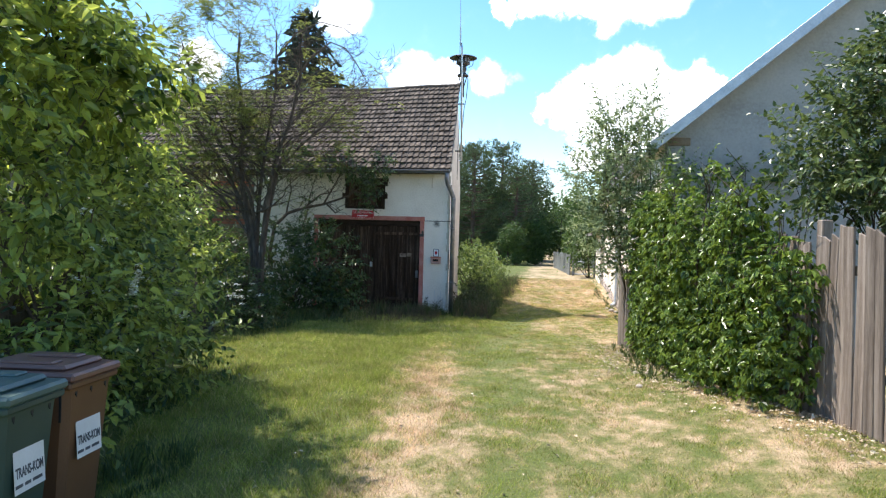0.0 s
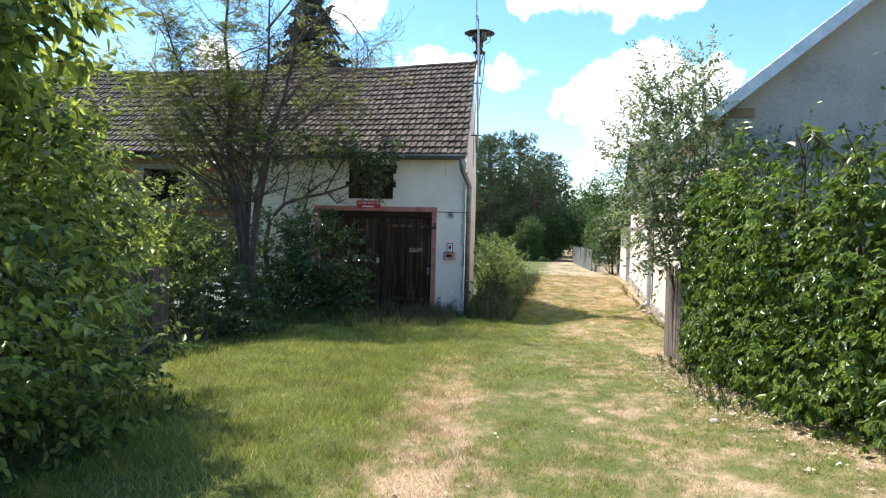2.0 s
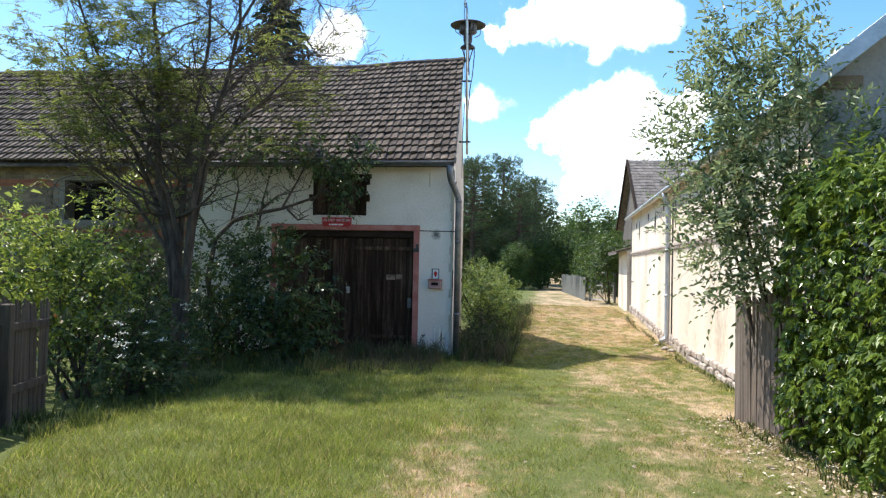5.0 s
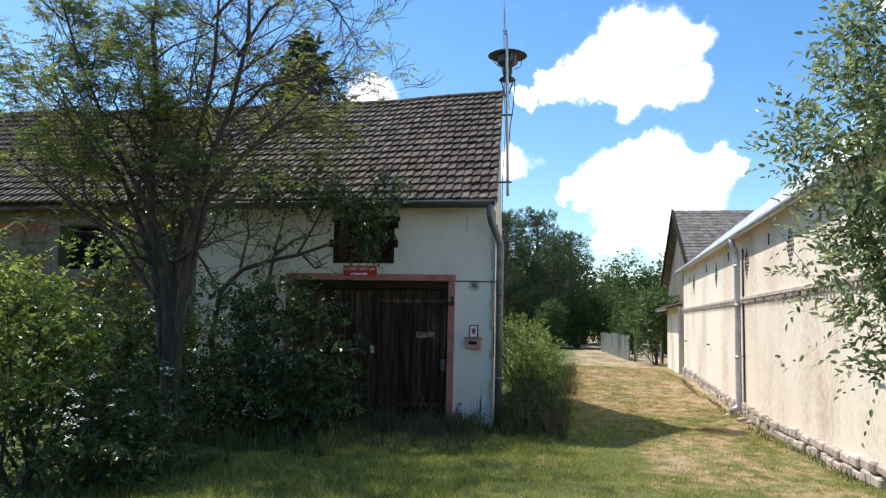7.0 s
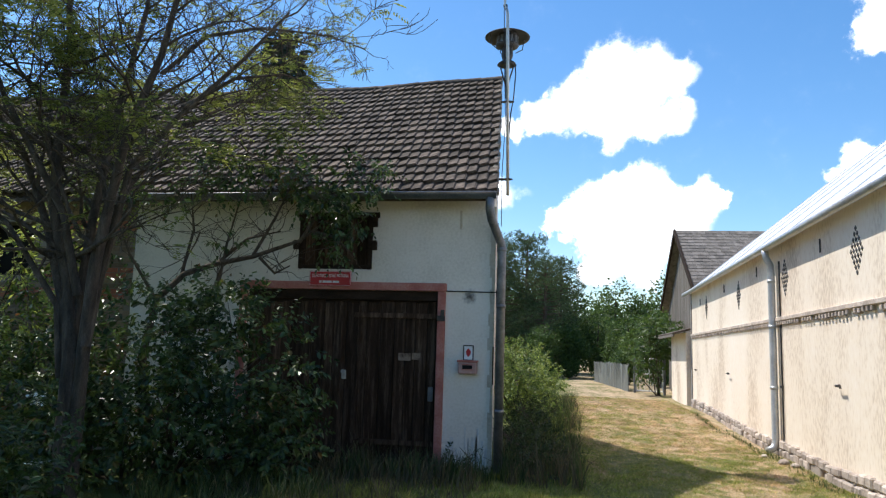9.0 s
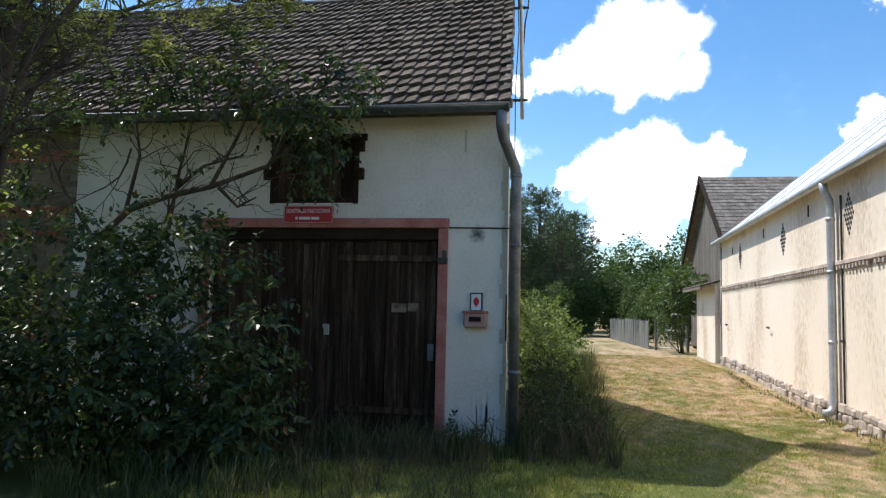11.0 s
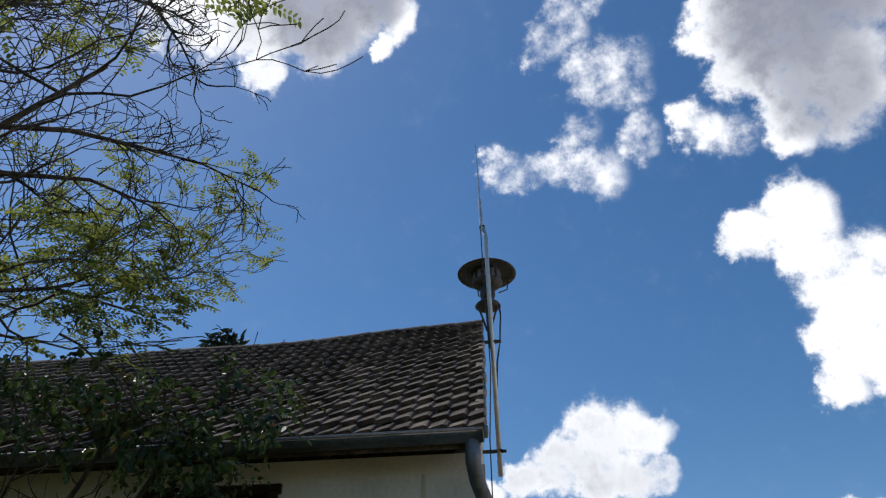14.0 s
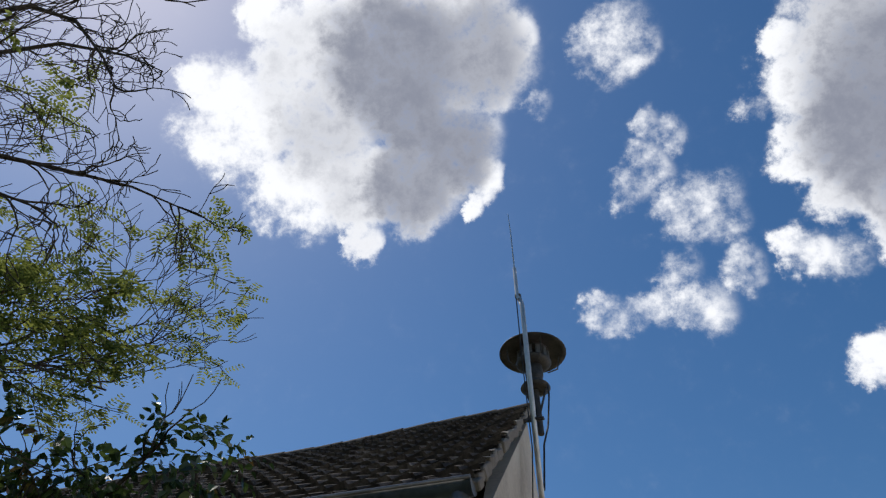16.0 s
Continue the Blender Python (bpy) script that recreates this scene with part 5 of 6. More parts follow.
fence_line("plank_fence", "tall weathered grey plank fence", (2.36, 4.6), (0.755, 13.3), 0.135, 1.78, 1.35, M["fence"], 5, 11, 0.004)
fence_line("garden_fence", "low brown stained plank fence half overgrown", (-4.2, 2.6), (-6.55, 12.35), 0.11, 1.2, 1.2, M["brown_fence"], 5, 12, 0.012)
fence_line("far_fence", "distant pale grey board fence beside the lane", (0.6, 41.0), (-0.2, 54.0), 0.16, 1.15, 1.15, M["pale_board"], 6, 13, 0.02)


def make_wire_gate():
    t = thing("wire_gate", "grey steel tube and wire mesh gate", "gate", (0.8, 39.9, 0.0))
    g = Geo().tube([(0, 0, 0.1), (0, 0, 1.35), (0.95, -0.6, 1.35), (0.95, -0.6, 0.1), (0, 0, 0.1)], 0.03, 8).tube([(0.47, -0.3, 0.1), (0.47, -0.3, 1.35)], 0.025, 8).tube([(0, 0, 0.75), (0.95, -0.6, 0.75)], 0.02, 8)
    part("tube_frame", g, M["steel"], t)
    g = Geo()
    for i in range(1, 16):
        f = i / 16
        g.tube([(0.95 * f, -0.6 * f, 0.1), (0.95 * f, -0.6 * f, 1.35)], 0.006, 4)
    for i in range(1, 18):
        z = 0.1 + 1.25 * i / 18
        g.tube([(0, 0, z), (0.95, -0.6, z)], 0.006, 4)
    part("wire_mesh", g, M["steel"], t)
    for x, y in ((-0.05, 0.03), (1.0, -0.63)):
        part("gate_post", Geo().tube([(x, y, -0.2), (x, y, 1.5)], 0.05, 8), M["zinc"], t)


make_wire_gate()


# ---- wheeled bins ----
def make_bin(label, at, turn, body, lid):
    t = thing("wheelie_bin", label, "bin", Matrix.Translation(at) @ pose(0, 0, 0, 0, 0, turn), "bins by the hedge")
    # tapered body, front towards +x
    g = Geo()
    lev = ((0.06, 0.20, 0.185), (0.12, 0.205, 0.19), (0.80, 0.255, 0.225), (0.86, 0.262, 0.232))
    c, ring = 0.035, []
    for z, hx, hy in lev:
        ring.append([(hx - c, hy), (-hx + c, hy), (-hx, hy - c), (-hx, -hy + c), (-hx + c, -hy), (hx - c, -hy), (hx, -hy + c), (hx, hy - c)])
        g.v += [(x, y, z) for x, y in ring[-1]]
    for i in range(len(lev) - 1):
        for j in range(8):
            a, b = i * 8 + j, i * 8 + (j + 1) % 8
            g.f.append((a, b, b + 8, a + 8))
    g.f.append(tuple(range(7, -1, -1)))
    part("body", g, body, t)
    part("collar", Geo().box((0.57, 0.50, 0.045), (0, 0, 0.862), c=0.012), body, t)
    for y in (-0.15, 0.0, 0.15):
        part("gusset", Geo().add([(0.255, y - 0.022, 0.84), (0.255, y + 0.022, 0.84), (0.262, y, 0.785), (0.24, y - 0.02, 0.84), (0.24, y + 0.02, 0.84)], [(0, 2, 1), (0, 3, 2), (1, 2, 4)]), M["rubber"], t)
    part("seam", Geo().box((0.012, 0.006, 0.17), (0.215, -0.229, 0.75)), M["rubber"], t)
    L = part("lid", Geo().box((0.60, 0.51, 0.05), (0.0, 0, 0.905), c=0.014), lid, t, "flat rimmed lid")
    part("lid_panel", Geo().box((0.50, 0.40, 0.035), (-0.03, 0, 0.944), c=0.016), lid, L)
    part("lid_bar", Geo().box((0.30, 0.11, 0.02), (-0.02, -0.12, 0.966), c=0.008).box((0.30, 0.11, 0.02), (-0.02, 0.12, 0.966), c=0.008), lid, L)
    part("handle", Geo().tube([(-0.30, -0.2, 0.90), (-0.35, -0.2, 0.915), (-0.35, 0.2, 0.915), (-0.30, 0.2, 0.90)], 0.014, 8), lid, t)
    for y in (-0.21, 0.21):
        w = part("wheel", Geo().tube([(-0.20, y - 0.025, 0.10), (-0.20, y + 0.025, 0.10)], 0.10, 20), M["rubber"], t)
        part("hub", Geo().tube([(-0.20, y - 0.03, 0.10), (-0.20, y + 0.03, 0.10)], 0.045, 12), M["zinc"], w)
    m = pose(0.2435, 0.0, 0.63, 90 - 4.2, 0, 90)
    st = part("sticker", Geo().box((0.25, 0.38, 0.002)), M["paper"], t, "white collection sticker", at=m)
    lettering("PUK", 0.075, M["ink"], st, pose(0, 0.085, 0.0015), 0.001)
    lettering("TRANS-KOM", 0.042, M["ink"], st, pose(0, -0.095, 0.0015) @ Matrix.Diagonal((0.95, 1.6, 1, 1)), 0.001)
    g = Geo()
    for i, (x, w) in enumerate(((-0.09, 0.06), (-0.02, 0.05), (0.06, 0.08))):
        g.box((w, 0.016, 0.001), (x, -0.155, 0.0014))
    part("small_print", g, M["ink"], st, "unreadable line of small print")
    return t


make_bin("brown wheelie bin with closed lid and white sticker", (-3.27, 4.0, 0.0), 4, M["brown_bin"], M["brown_lid"])
make_bin("dark green wheelie bin with closed lid and white sticker", (-3.19, 3.40, 0.0), 6, M["green_bin"], M["green_lid"])


# ---- shrubs and climbers ----
def fence_x(y):
    return 2.36 + (0.755 - 2.36) * (y - 4.6) / 8.7


def make_creeper():
    t = thing("creeper", "dense glossy creeper climbing over the plank fence", "climbing plant", (1.6, 9.8, 0.05))
    base = np.array((1.6, 9.8, 0.05))
    r = random.Random(4)
    blobs = []
    y = 7.45
    while y < 12.25:
        x = fence_x(y)
        top = np.interp(y, [7, 7.6, 8.3, 9, 10.4, 12.2, 12.9], [1.3, 1.7, 2.15, 2.3, 2.35, 2.25, 1.9])
        k = float(np.interp(y, [10.2, 12.2], [1.0, 0.35]))
        blobs += [((x - 0.12 * k, y, top * 0.62), (0.42 * k + r.uniform(-0.05, 0.1), 0.5, top * 0.40)), ((x - 0.24 * k, y + r.uniform(-0.2, 0.2), 0.5), (0.38 * k, 0.45, 0.62))]
        if r.random() < 0.6:
            blobs.append(((x + r.uniform(-0.2, 0.1), y + r.uniform(-0.2, 0.2), top - 0.12), (0.3, 0.35, 0.3)))
        y += 0.42
    P, out = blob_points(blobs, 10000, 0.5, 0.3, 5)
    keep = P[:, 2] > ground_z(P[:, 0], P[:, 1]) + 0.06
    P, out = P[keep], out[keep]
    n = len(P)
    # each leaf: five leaflets spread like fingers, hanging outwards
    fall = unit(out * 0.7 + rng.normal(0, 0.35, (n, 3)) - np.array([0, 0, 0.75]))
    face = unit(out * 0.8 + np.array([0, 0, 0.6]) + rng.normal(0, 0.35, (n, 3)))
    side = unit(np.cross(face, fall))
    size = rng.uniform(0.042, 0.10, n)
    Vs, Fs, k = [], [], 0
    for ang, s in ((-1.25, 0.72), (-0.6, 0.92), (0.0, 1.0), (0.6, 0.92), (1.25, 0.72)):
        d = fall * math.cos(ang) + side * math.sin(ang)
        V, F = leaf_arrays(P, d, face + rng.normal(0, 0.15, (n, 3)), size * s, 0.48, 0.08, 0.25)
        Vs.append(V)
        Fs.append(F + k)
        k += len(V)
    part("foliage", np_mesh("foliage", np.concatenate(Vs) - base, np.concatenate(Fs), M["creeper"]), None, t)
    g = Geo()
    for i in range(26):
        yy = r.uniform(7.2, 12.2)
        x = fence_x(yy) - 0.08
        pts = [Vector((x, yy, 0.05))]
        for j in range(6):
            pts.append(pts[-1] + Vector((r.uniform(-0.06, 0.05), r.uniform(-0.25, 0.25), 0.33)))
        g.tube([p - Vector(base) for p in pts], [0.012, 0.011, 0.01, 0.008, 0.006, 0.004, 0.003], 5)
    part("vines", g, M["bark"], t, "thin woody vines")


make_creeper()

bush("grey_shrub", "tall loose shrub with narrow grey-green leaves at the fence end", "shrub",
     [((0.75, 12.7, 2.5), (0.85, 0.8, 0.85)), ((0.55, 12.5, 1.95), (0.6, 0.6, 0.55)), ((0.75, 12.6, 3.35), (0.55, 0.5, 0.6)), ((0.35, 12.6, 3.0), (0.5, 0.5, 0.6)), ((1.4, 12.5, 2.5), (0.55, 0.4, 0.6)), ((1.0, 12.6, 3.8), (0.28, 0.28, 0.5)), ((0.45, 12.6, 3.75), (0.22, 0.25, 0.45)), ((0.55, 12.6, 1.55), (0.4, 0.4, 0.45))],
     11000, 0.08, M["grey_leaf"], (1.3, 13.1, 0.0), 0.42, 7, 21, 0.1, 0.85, 0.3, per=10, shoot=0.45, up=0.7)
bush("apple_tree", "leafy apple tree crown above the plank fence", "tree",
     [((3.2, 8.0, 3.0), (1.15, 1.2, 0.9)), ((2.35, 8.0, 2.65), (0.6, 0.7, 0.5)), ((3.4, 7.8, 3.9), (0.8, 0.9, 0.6)), ((2.75, 8.1, 3.45), (0.5, 0.6, 0.4)), ((2.5, 7.6, 2.3), (0.6, 0.6, 0.35))],
     12500, 0.085, M["apple"], (3.4, 8.0, 0.2), 0.58, 12, 22, 0.4, 0.7, 0.28, per=9, shoot=0.36)
bush("cherry_tree", "dark leafy cherry tree leaning over the garden fence", "tree",
     [((-4.9, 5.0, 3.3), (1.0, 1.0, 0.9)), ((-4.8, 6.3, 3.1), (0.75, 0.9, 0.75)), ((-4.5, 4.2, 2.9), (0.7, 0.8, 0.7)), ((-5.3, 7.4, 2.8), (0.9, 0.9, 0.8)), ((-5.3, 5.6, 4.2), (1.0, 1.2, 0.8)), ((-4.2, 5.7, 3.0), (0.5, 0.6, 0.6))],
     10500, 0.14, M["cherry"], (-5.6, 5.6, 0.05), 0.48, 14, 23, 0.45, 0.75, 0.34, per=9, shoot=0.42)
bush("bramble_thicket", "dense overgrown thicket of bramble and vine", "shrub",
     [((-4.3, 5.4, 1.1), (0.75, 0.9, 1.0)), ((-4.6, 6.6, 1.2), (0.8, 0.9, 1.1)), ((-5.0, 7.8, 1.1), (0.85, 0.9, 1.05)), ((-4.4, 5.0, 2.0), (0.6, 0.8, 0.6)), ((-4.0, 4.9, 0.55), (0.5, 0.6, 0.6)), ((-4.3, 6.9, 0.5), (0.55, 0.9, 0.5)), ((-5.0, 7.2, 2.1), (0.8, 1.1, 0.55)), ((-5.2, 8.4, 1.8), (0.6, 0.7, 0.65))],
     13500, 0.10, M["bramble"], (-4.8, 6.4, 0.05), 0.5, 16, 24, 0.5, 0.6, 0.36, per=8, shoot=0.34)
bush("elder_bush", "spreading elder bush with cream flower heads", "shrub",
     [((-5.9, 8.6, 1.0), (0.75, 0.8, 0.95)), ((-6.5, 9.7, 0.9), (0.7, 0.8, 0.8)), ((-6.0, 8.6, 1.75), (0.7, 0.7, 0.5)), ((-5.4, 8.2, 0.5), (0.5, 0.6, 0.5))],
     8000, 0.08, M["bramble"], (-6.1, 9.0, 0.0), 0.5, 12, 25, 0.4, 0.55, 0.25)
bush("golden_shrub", "yellow-green leafy shrub beside the low fence", "shrub",
     [((-6.75, 13.5, 1.15), (0.55, 0.6, 0.5)), ((-7.5, 13.0, 1.45), (0.7, 0.7, 0.45)), ((-7.3, 13.9, 1.2), (0.6, 0.6, 0.6))],
     3600, 0.08, M["yellow_green"], (-6.7, 13.3, -0.1), 0.5, 12, 26, 0.3, 0.6, 0.25)
bush("rose_bush", "dark low rose bush with white blossoms at the fence corner", "shrub",
     [((-6.35, 13.2, 0.45), (0.6, 0.7, 0.6)), ((-6.3, 14.3, 0.35), (0.6, 0.7, 0.55)), ((-6.9, 14.0, 0.6), (0.7, 0.8, 0.7)), ((-6.0, 13.6, 0.15), (0.45, 0.7, 0.35))],
     5200, 0.075, M["lilac"], (-6.5, 13.7, -0.1), 0.5, 10, 36, 0.35, 0.6, 0.3)
bush("garden_scrub", "rank green garden scrub behind the low fence", "shrub",
     [((-8.2, 11.0, 1.0), (1.2, 1.4, 1.1)), ((-8.6, 13.5, 1.0), (1.2, 1.2, 1.2)), ((-9.6, 15.8, 1.0), (1.5, 1.2, 1.3)), ((-7.2, 9.2, 1.2), (1.0, 1.0, 1.2))],
     6500, 0.12, M["bramble"], (-8.6, 12.6, -0.1), 0.5, 12, 27, 0.35, 0.5, 0.25)
bush("lilac_bush", "broad dark lilac bush before the barn gate", "shrub",
     [((-6.9, 17.1, 0.95), (1.15, 0.85, 1.05)), ((-5.75, 17.3, 0.85), (0.85, 0.75, 1.05)), ((-8.3, 17.0, 0.8), (0.9, 0.8, 1.0)), ((-5.35, 17.2, 0.4), (0.6, 0.6, 0.6)), ((-6.3, 16.6, 0.5), (0.8, 0.6, 0.65)), ((-7.6, 16.4, 0.5), (0.9, 0.6, 0.7)), ((-6.2, 17.5, 1.75), (0.55, 0.5, 0.4))],
     17000, 0.085, M["lilac"], (-6.8, 17.3, -0.2), 0.6, 20, 28, 0.55, 0.6, 0.42)
bush("wing_scrub", "tangled dark scrub against the brick wing", "shrub",
     [((-9.6, 18.1, 1.6), (1.0, 0.6, 1.1)), ((-11.2, 17.8, 1.4), (1.1, 0.7, 1.3)), ((-9.0, 18.2, 2.6), (0.6, 0.45, 0.6)), ((-12.6, 17.6, 1.6), (1.2, 0.8, 1.4))],
     7000, 0.09, M["bramble"], (-10.5, 18.0, -0.2), 0.5, 14, 38, 0.35, 0.7, 0.4)
bush("nettle_patch", "dark weedy nettle patch along the gable wall", "weeds",
     [((-2.6, 19.3, 0.0), (0.45, 0.7, 0.36)), ((-2.55, 20.8, 0.0), (0.5, 0.9, 0.42)), ((-2.6, 22.6, 0.0), (0.5, 0.9, 0.5)), ((-2.75, 24.0, 0.1), (0.5, 0.8, 0.6)), ((-2.3, 19.9, -0.15), (0.4, 0.9, 0.22)), ((-3.5, 18.5, -0.2), (0.5, 0.3, 0.28))],
     4200, 0.075, M["weed"], (-2.6, 21.0, -0.25), 0.42, 12, 39, 0.2, 0.75, 0.35)
bush("gable_ivy", "thin ivy shoots on the grey gable wall", "climbing plant",
     [((2.55, 12.7, 3.05), (0.14, 0.06, 0.32)), ((3.0, 12.68, 2.9), (0.3, 0.08, 0.3)), ((2.2, 12.66, 2.75), (0.3, 0.1, 0.25)), ((3.4, 12.66, 2.75), (0.35, 0.1, 0.3))], 420, 0.07, M["creeper"], (2.7, 12.72, 0.1), 0.7, 5, 40, 0.5, 0.8, 0.3)
bush("creeper_shoots", "fresh shoots rising above the creeper", "climbing plant",
     [((1.35, 9.0, 2.5), (0.14, 0.16, 0.3)), ((1.2, 10.6, 2.55), (0.15, 0.2, 0.25)), ((1.5, 8.1, 2.3), (0.15, 0.2, 0.25)), ((1.1, 11.6, 2.35), (0.2, 0.2, 0.25))], 520, 0.085, M["creeper"], (1.45, 9.4, 0.1), 0.5, 8, 44, 0.5, 0.8, 0.3)
bush("lane_bush", "light green hazel bush at the corner of the lane", "shrub",
     [((-3.0, 26.0, 0.65), (0.85, 1.2, 0.85)), ((-3.2, 28.0, 0.7), (0.9, 1.2, 1.0)), ((-3.3, 25.2, 0.9), (0.6, 0.7, 0.6)), ((-2.9, 30.5, 0.5), (0.7, 1.4, 0.7))],
     10000, 0.08, M["hazel"], (-3.1, 26.8, -0.2), 0.6, 14, 29, 0.3, 0.5, 0.25)


def blossoms(name, label, spots, size, base, seed, mat=None):
    """Flower heads: flat clusters of tiny petals."""
    t = thing(name, label, "flowers", base)
    r = np.random.default_rng(seed)
    P = np.concatenate([np.array(s) + r.normal(0, 1, (26, 3)) * np.array([size, size, size * 0.35]) for s in spots])
    n = len(P)
    V, F = leaf_arrays(P - np.array(base), r.normal(0, 1, (n, 3)) * np.array([1, 1, 0.3]), np.tile([0.0, 0, 1], (n, 1)) + r.normal(0, 0.3, (n, 3)), r.uniform(0.012, 0.028, n), 0.9, 0.05, 0.1)
    part("petals", np_mesh("petals", V, F, mat or M["flower"]), None, t, kind="stuff")
    return t


r0 = random.Random(9)
blossoms("elder_flowers", "flat cream elder flower heads", [(-5.3 + r0.uniform(-0.25, 0.15), 7.9 + r0.uniform(0, 1.4), 0.8 + r0.uniform(0, 1.2)) for _ in range(20)] + [(-3.95 + r0.uniform(-0.2, 0.1), 5.2 + r0.uniform(0, 2.6), 0.9 + r0.uniform(0, 1.2)) for _ in range(14)], 0.035, (-4.8, 9.2, 0.1), 41)
blossoms("dry_lilac_flowers", "withered brown flower heads on the lilac bush", [(-6.9 + r0.uniform(-1.3, 1.9), 16.25 + r0.uniform(-0.2, 0.5), 0.5 + r0.uniform(0, 1.15)) for _ in range(26)], 0.045, (-6.6, 16.6, 0.0), 46, M["withered"])
bush("far_elder", "elder bush with cream blossoms beside the wire gate", "shrub",
     [((1.1, 38.4, 1.6), (0.8, 0.9, 0.9)), ((1.7, 38.9, 2.3), (0.8, 0.8, 0.8)), ((1.4, 37.7, 2.4), (0.5, 0.6, 0.5))], 2600, 0.14, M["wood_leaf"], (1.5, 38.6, 0.0), 0.6, 8, 37, 0.3, 0.6, 0.3)
blossoms("far_elder_flowers", "cream flower heads of the far elder", [(0.7 + r0.uniform(0, 0.9), 37.4 + r0.uniform(0, 0.8), 1.3 + r0.uniform(0, 1.4)) for _ in range(16)], 0.07, (1.1, 37.8, 0.0), 43)
blossoms("white_flower_spike", "tall white flower spike before the thicket", [(-3.6 + 0.006 * k, 5.4, 1.22 + 0.022 * k) for k in range(9)], 0.014, (-3.6, 5.4, 0.0), 44)
blossoms("white_roses", "small white blossoms on the shrub", [(-5.9 + r0.uniform(-0.2, 0.2), 12.4 + r0.uniform(0, 1.6), 0.45 + r0.uniform(0, 0.6)) for _ in range(14)], 0.03, (-6.0, 13.0, 0.0), 42)


# ---- the bare-twigged locust tree and the lilac bough by the hatch ----
def make_locust():
    base = Vector((-6.78, 15.75, -0.2))
    t = thing("locust_tree", "half-bare locust tree with several grey stems", "tree", base)
    r = random.Random(17)
    tubes, twigs, bare = [], [], []
    # each stem: x and z of its knees, drift in y towards its end, radius, how many side limbs
    stems = (([(-6.84, -0.25), (-6.86, 1.2), (-7.0, 1.95), (-7.22, 2.7), (-7.25, 3.45), (-7.3, 4.4), (-7.46, 5.4), (-7.5, 6.2)], 0.3, 0.085, 17),
             ([(-6.72, -0.25), (-6.68, 1.2), (-6.6, 2.1), (-6.52, 2.7), (-6.33, 3.4), (-6.07, 4.2), (-5.9, 5.1), (-5.85, 5.8)], -0.2, 0.075, 16),
             ([(-6.86, 0.9), (-6.95, 1.6), (-7.3, 2.5), (-7.75, 3.3), (-8.5, 4.2), (-9.2, 5.0)], 0.4, 0.06, 13),
             ([(-6.70, 1.3), (-6.66, 2.0), (-6.45, 3.1), (-5.98, 3.6), (-5.3, 4.2), (-4.9, 4.75)], 0.2, 0.05, 12),
             ([(-6.80, 0.4), (-6.85, 1.4), (-6.9, 2.6), (-6.76, 3.8), (-6.7, 5.0), (-6.75, 6.3)], 0.7, 0.065, 14),
             ([(-6.9, 1.0), (-7.05, 1.7), (-7.6, 2.5), (-8.4, 3.1), (-9.1, 3.6)], -0.3, 0.04, 10),
             ([(-6.85, 1.8), (-7.0, 2.6), (-7.7, 3.8), (-8.2, 4.9), (-8.45, 5.8)], -0.5, 0.045, 11),
             ([(-6.7, 2.2), (-6.65, 3.0), (-6.5, 3.9), (-6.25, 4.45), (-6.0, 4.7)], 2.9, 0.035, 24))
    for knees, drift, rad, n in stems:
        top = len(knees) - 1
        line = [Vector((x + r.uniform(-0.04, 0.04), 15.75 + drift * (i / top) ** 1.3 + r.uniform(-0.05, 0.05), z)) - base for i, (x, z) in enumerate(knees)]
        tubes.append((line, [rad * (0.98 - 0.74 * i / top) for i in range(top + 1)], 9))
        for k in range(n):
            f = 0.30 + 0.70 * (k + r.random()) / n
            i = min(int(f * top), top - 1)
            p = line[i].lerp(line[i + 1], f * top - i)
            a = r.uniform(0, 6.28)
            L = 0.95 * (1.15 - 0.35 * f)
            grow(r, p, Vector((math.cos(a), math.sin(a) * 0.8, r.uniform(0.25, 0.9))), L, max(0.010, rad * (1.05 - 0.8 * f) * 0.45), 3, tubes, twigs, 0.22, 0.03, 3, 0.66, 5)
    # dry hanging twigs low in the crown
    for k in range(36):
        a = r.uniform(0, 6.28)
        p = Vector((r.uniform(-1.7, 1.5), r.uniform(-0.4, 1.2), r.uniform(2.7, 4.2)))
        grow(r, p, Vector((math.cos(a), math.sin(a) * 0.6, r.uniform(-0.3, 0.2))), 0.6, 0.010, 2, tubes, bare, 0.28, -0.04, 3, 0.7, 4)
    # nearly bare boughs that reach over the green and towards the gable, their tips bent down
    for line in (((-6.2, 15.9, 4.1), (-5.9, 16.2, 4.62), (-5.5, 16.55, 4.85), (-5.19, 16.83, 4.93), (-4.85, 17.15, 5.0), (-4.52, 17.49, 4.97)),
                 ((-6.1, 15.8, 4.9), (-5.8, 16.0, 5.6), (-5.4, 16.2, 6.0), (-5.1, 16.35, 5.9), (-4.85, 16.5, 5.55), (-4.7, 16.6, 5.25)),
                 ((-6.7, 16.2, 5.6), (-6.3, 16.5, 6.3), (-5.8, 16.7, 6.6), (-5.3, 16.9, 6.5), (-4.95, 17.0, 6.25)),
                 ((-5.9, 15.8, 3.7), (-5.5, 16.1, 4.1), (-5.1, 16.4, 4.25), (-4.75, 16.7, 4.2))):
        line = [Vector(p) - base for p in line]
        n = len(line)
        tubes.append((line, [0.026 * (1 - 0.85 * i / (n - 1)) for i in range(n)], 7))
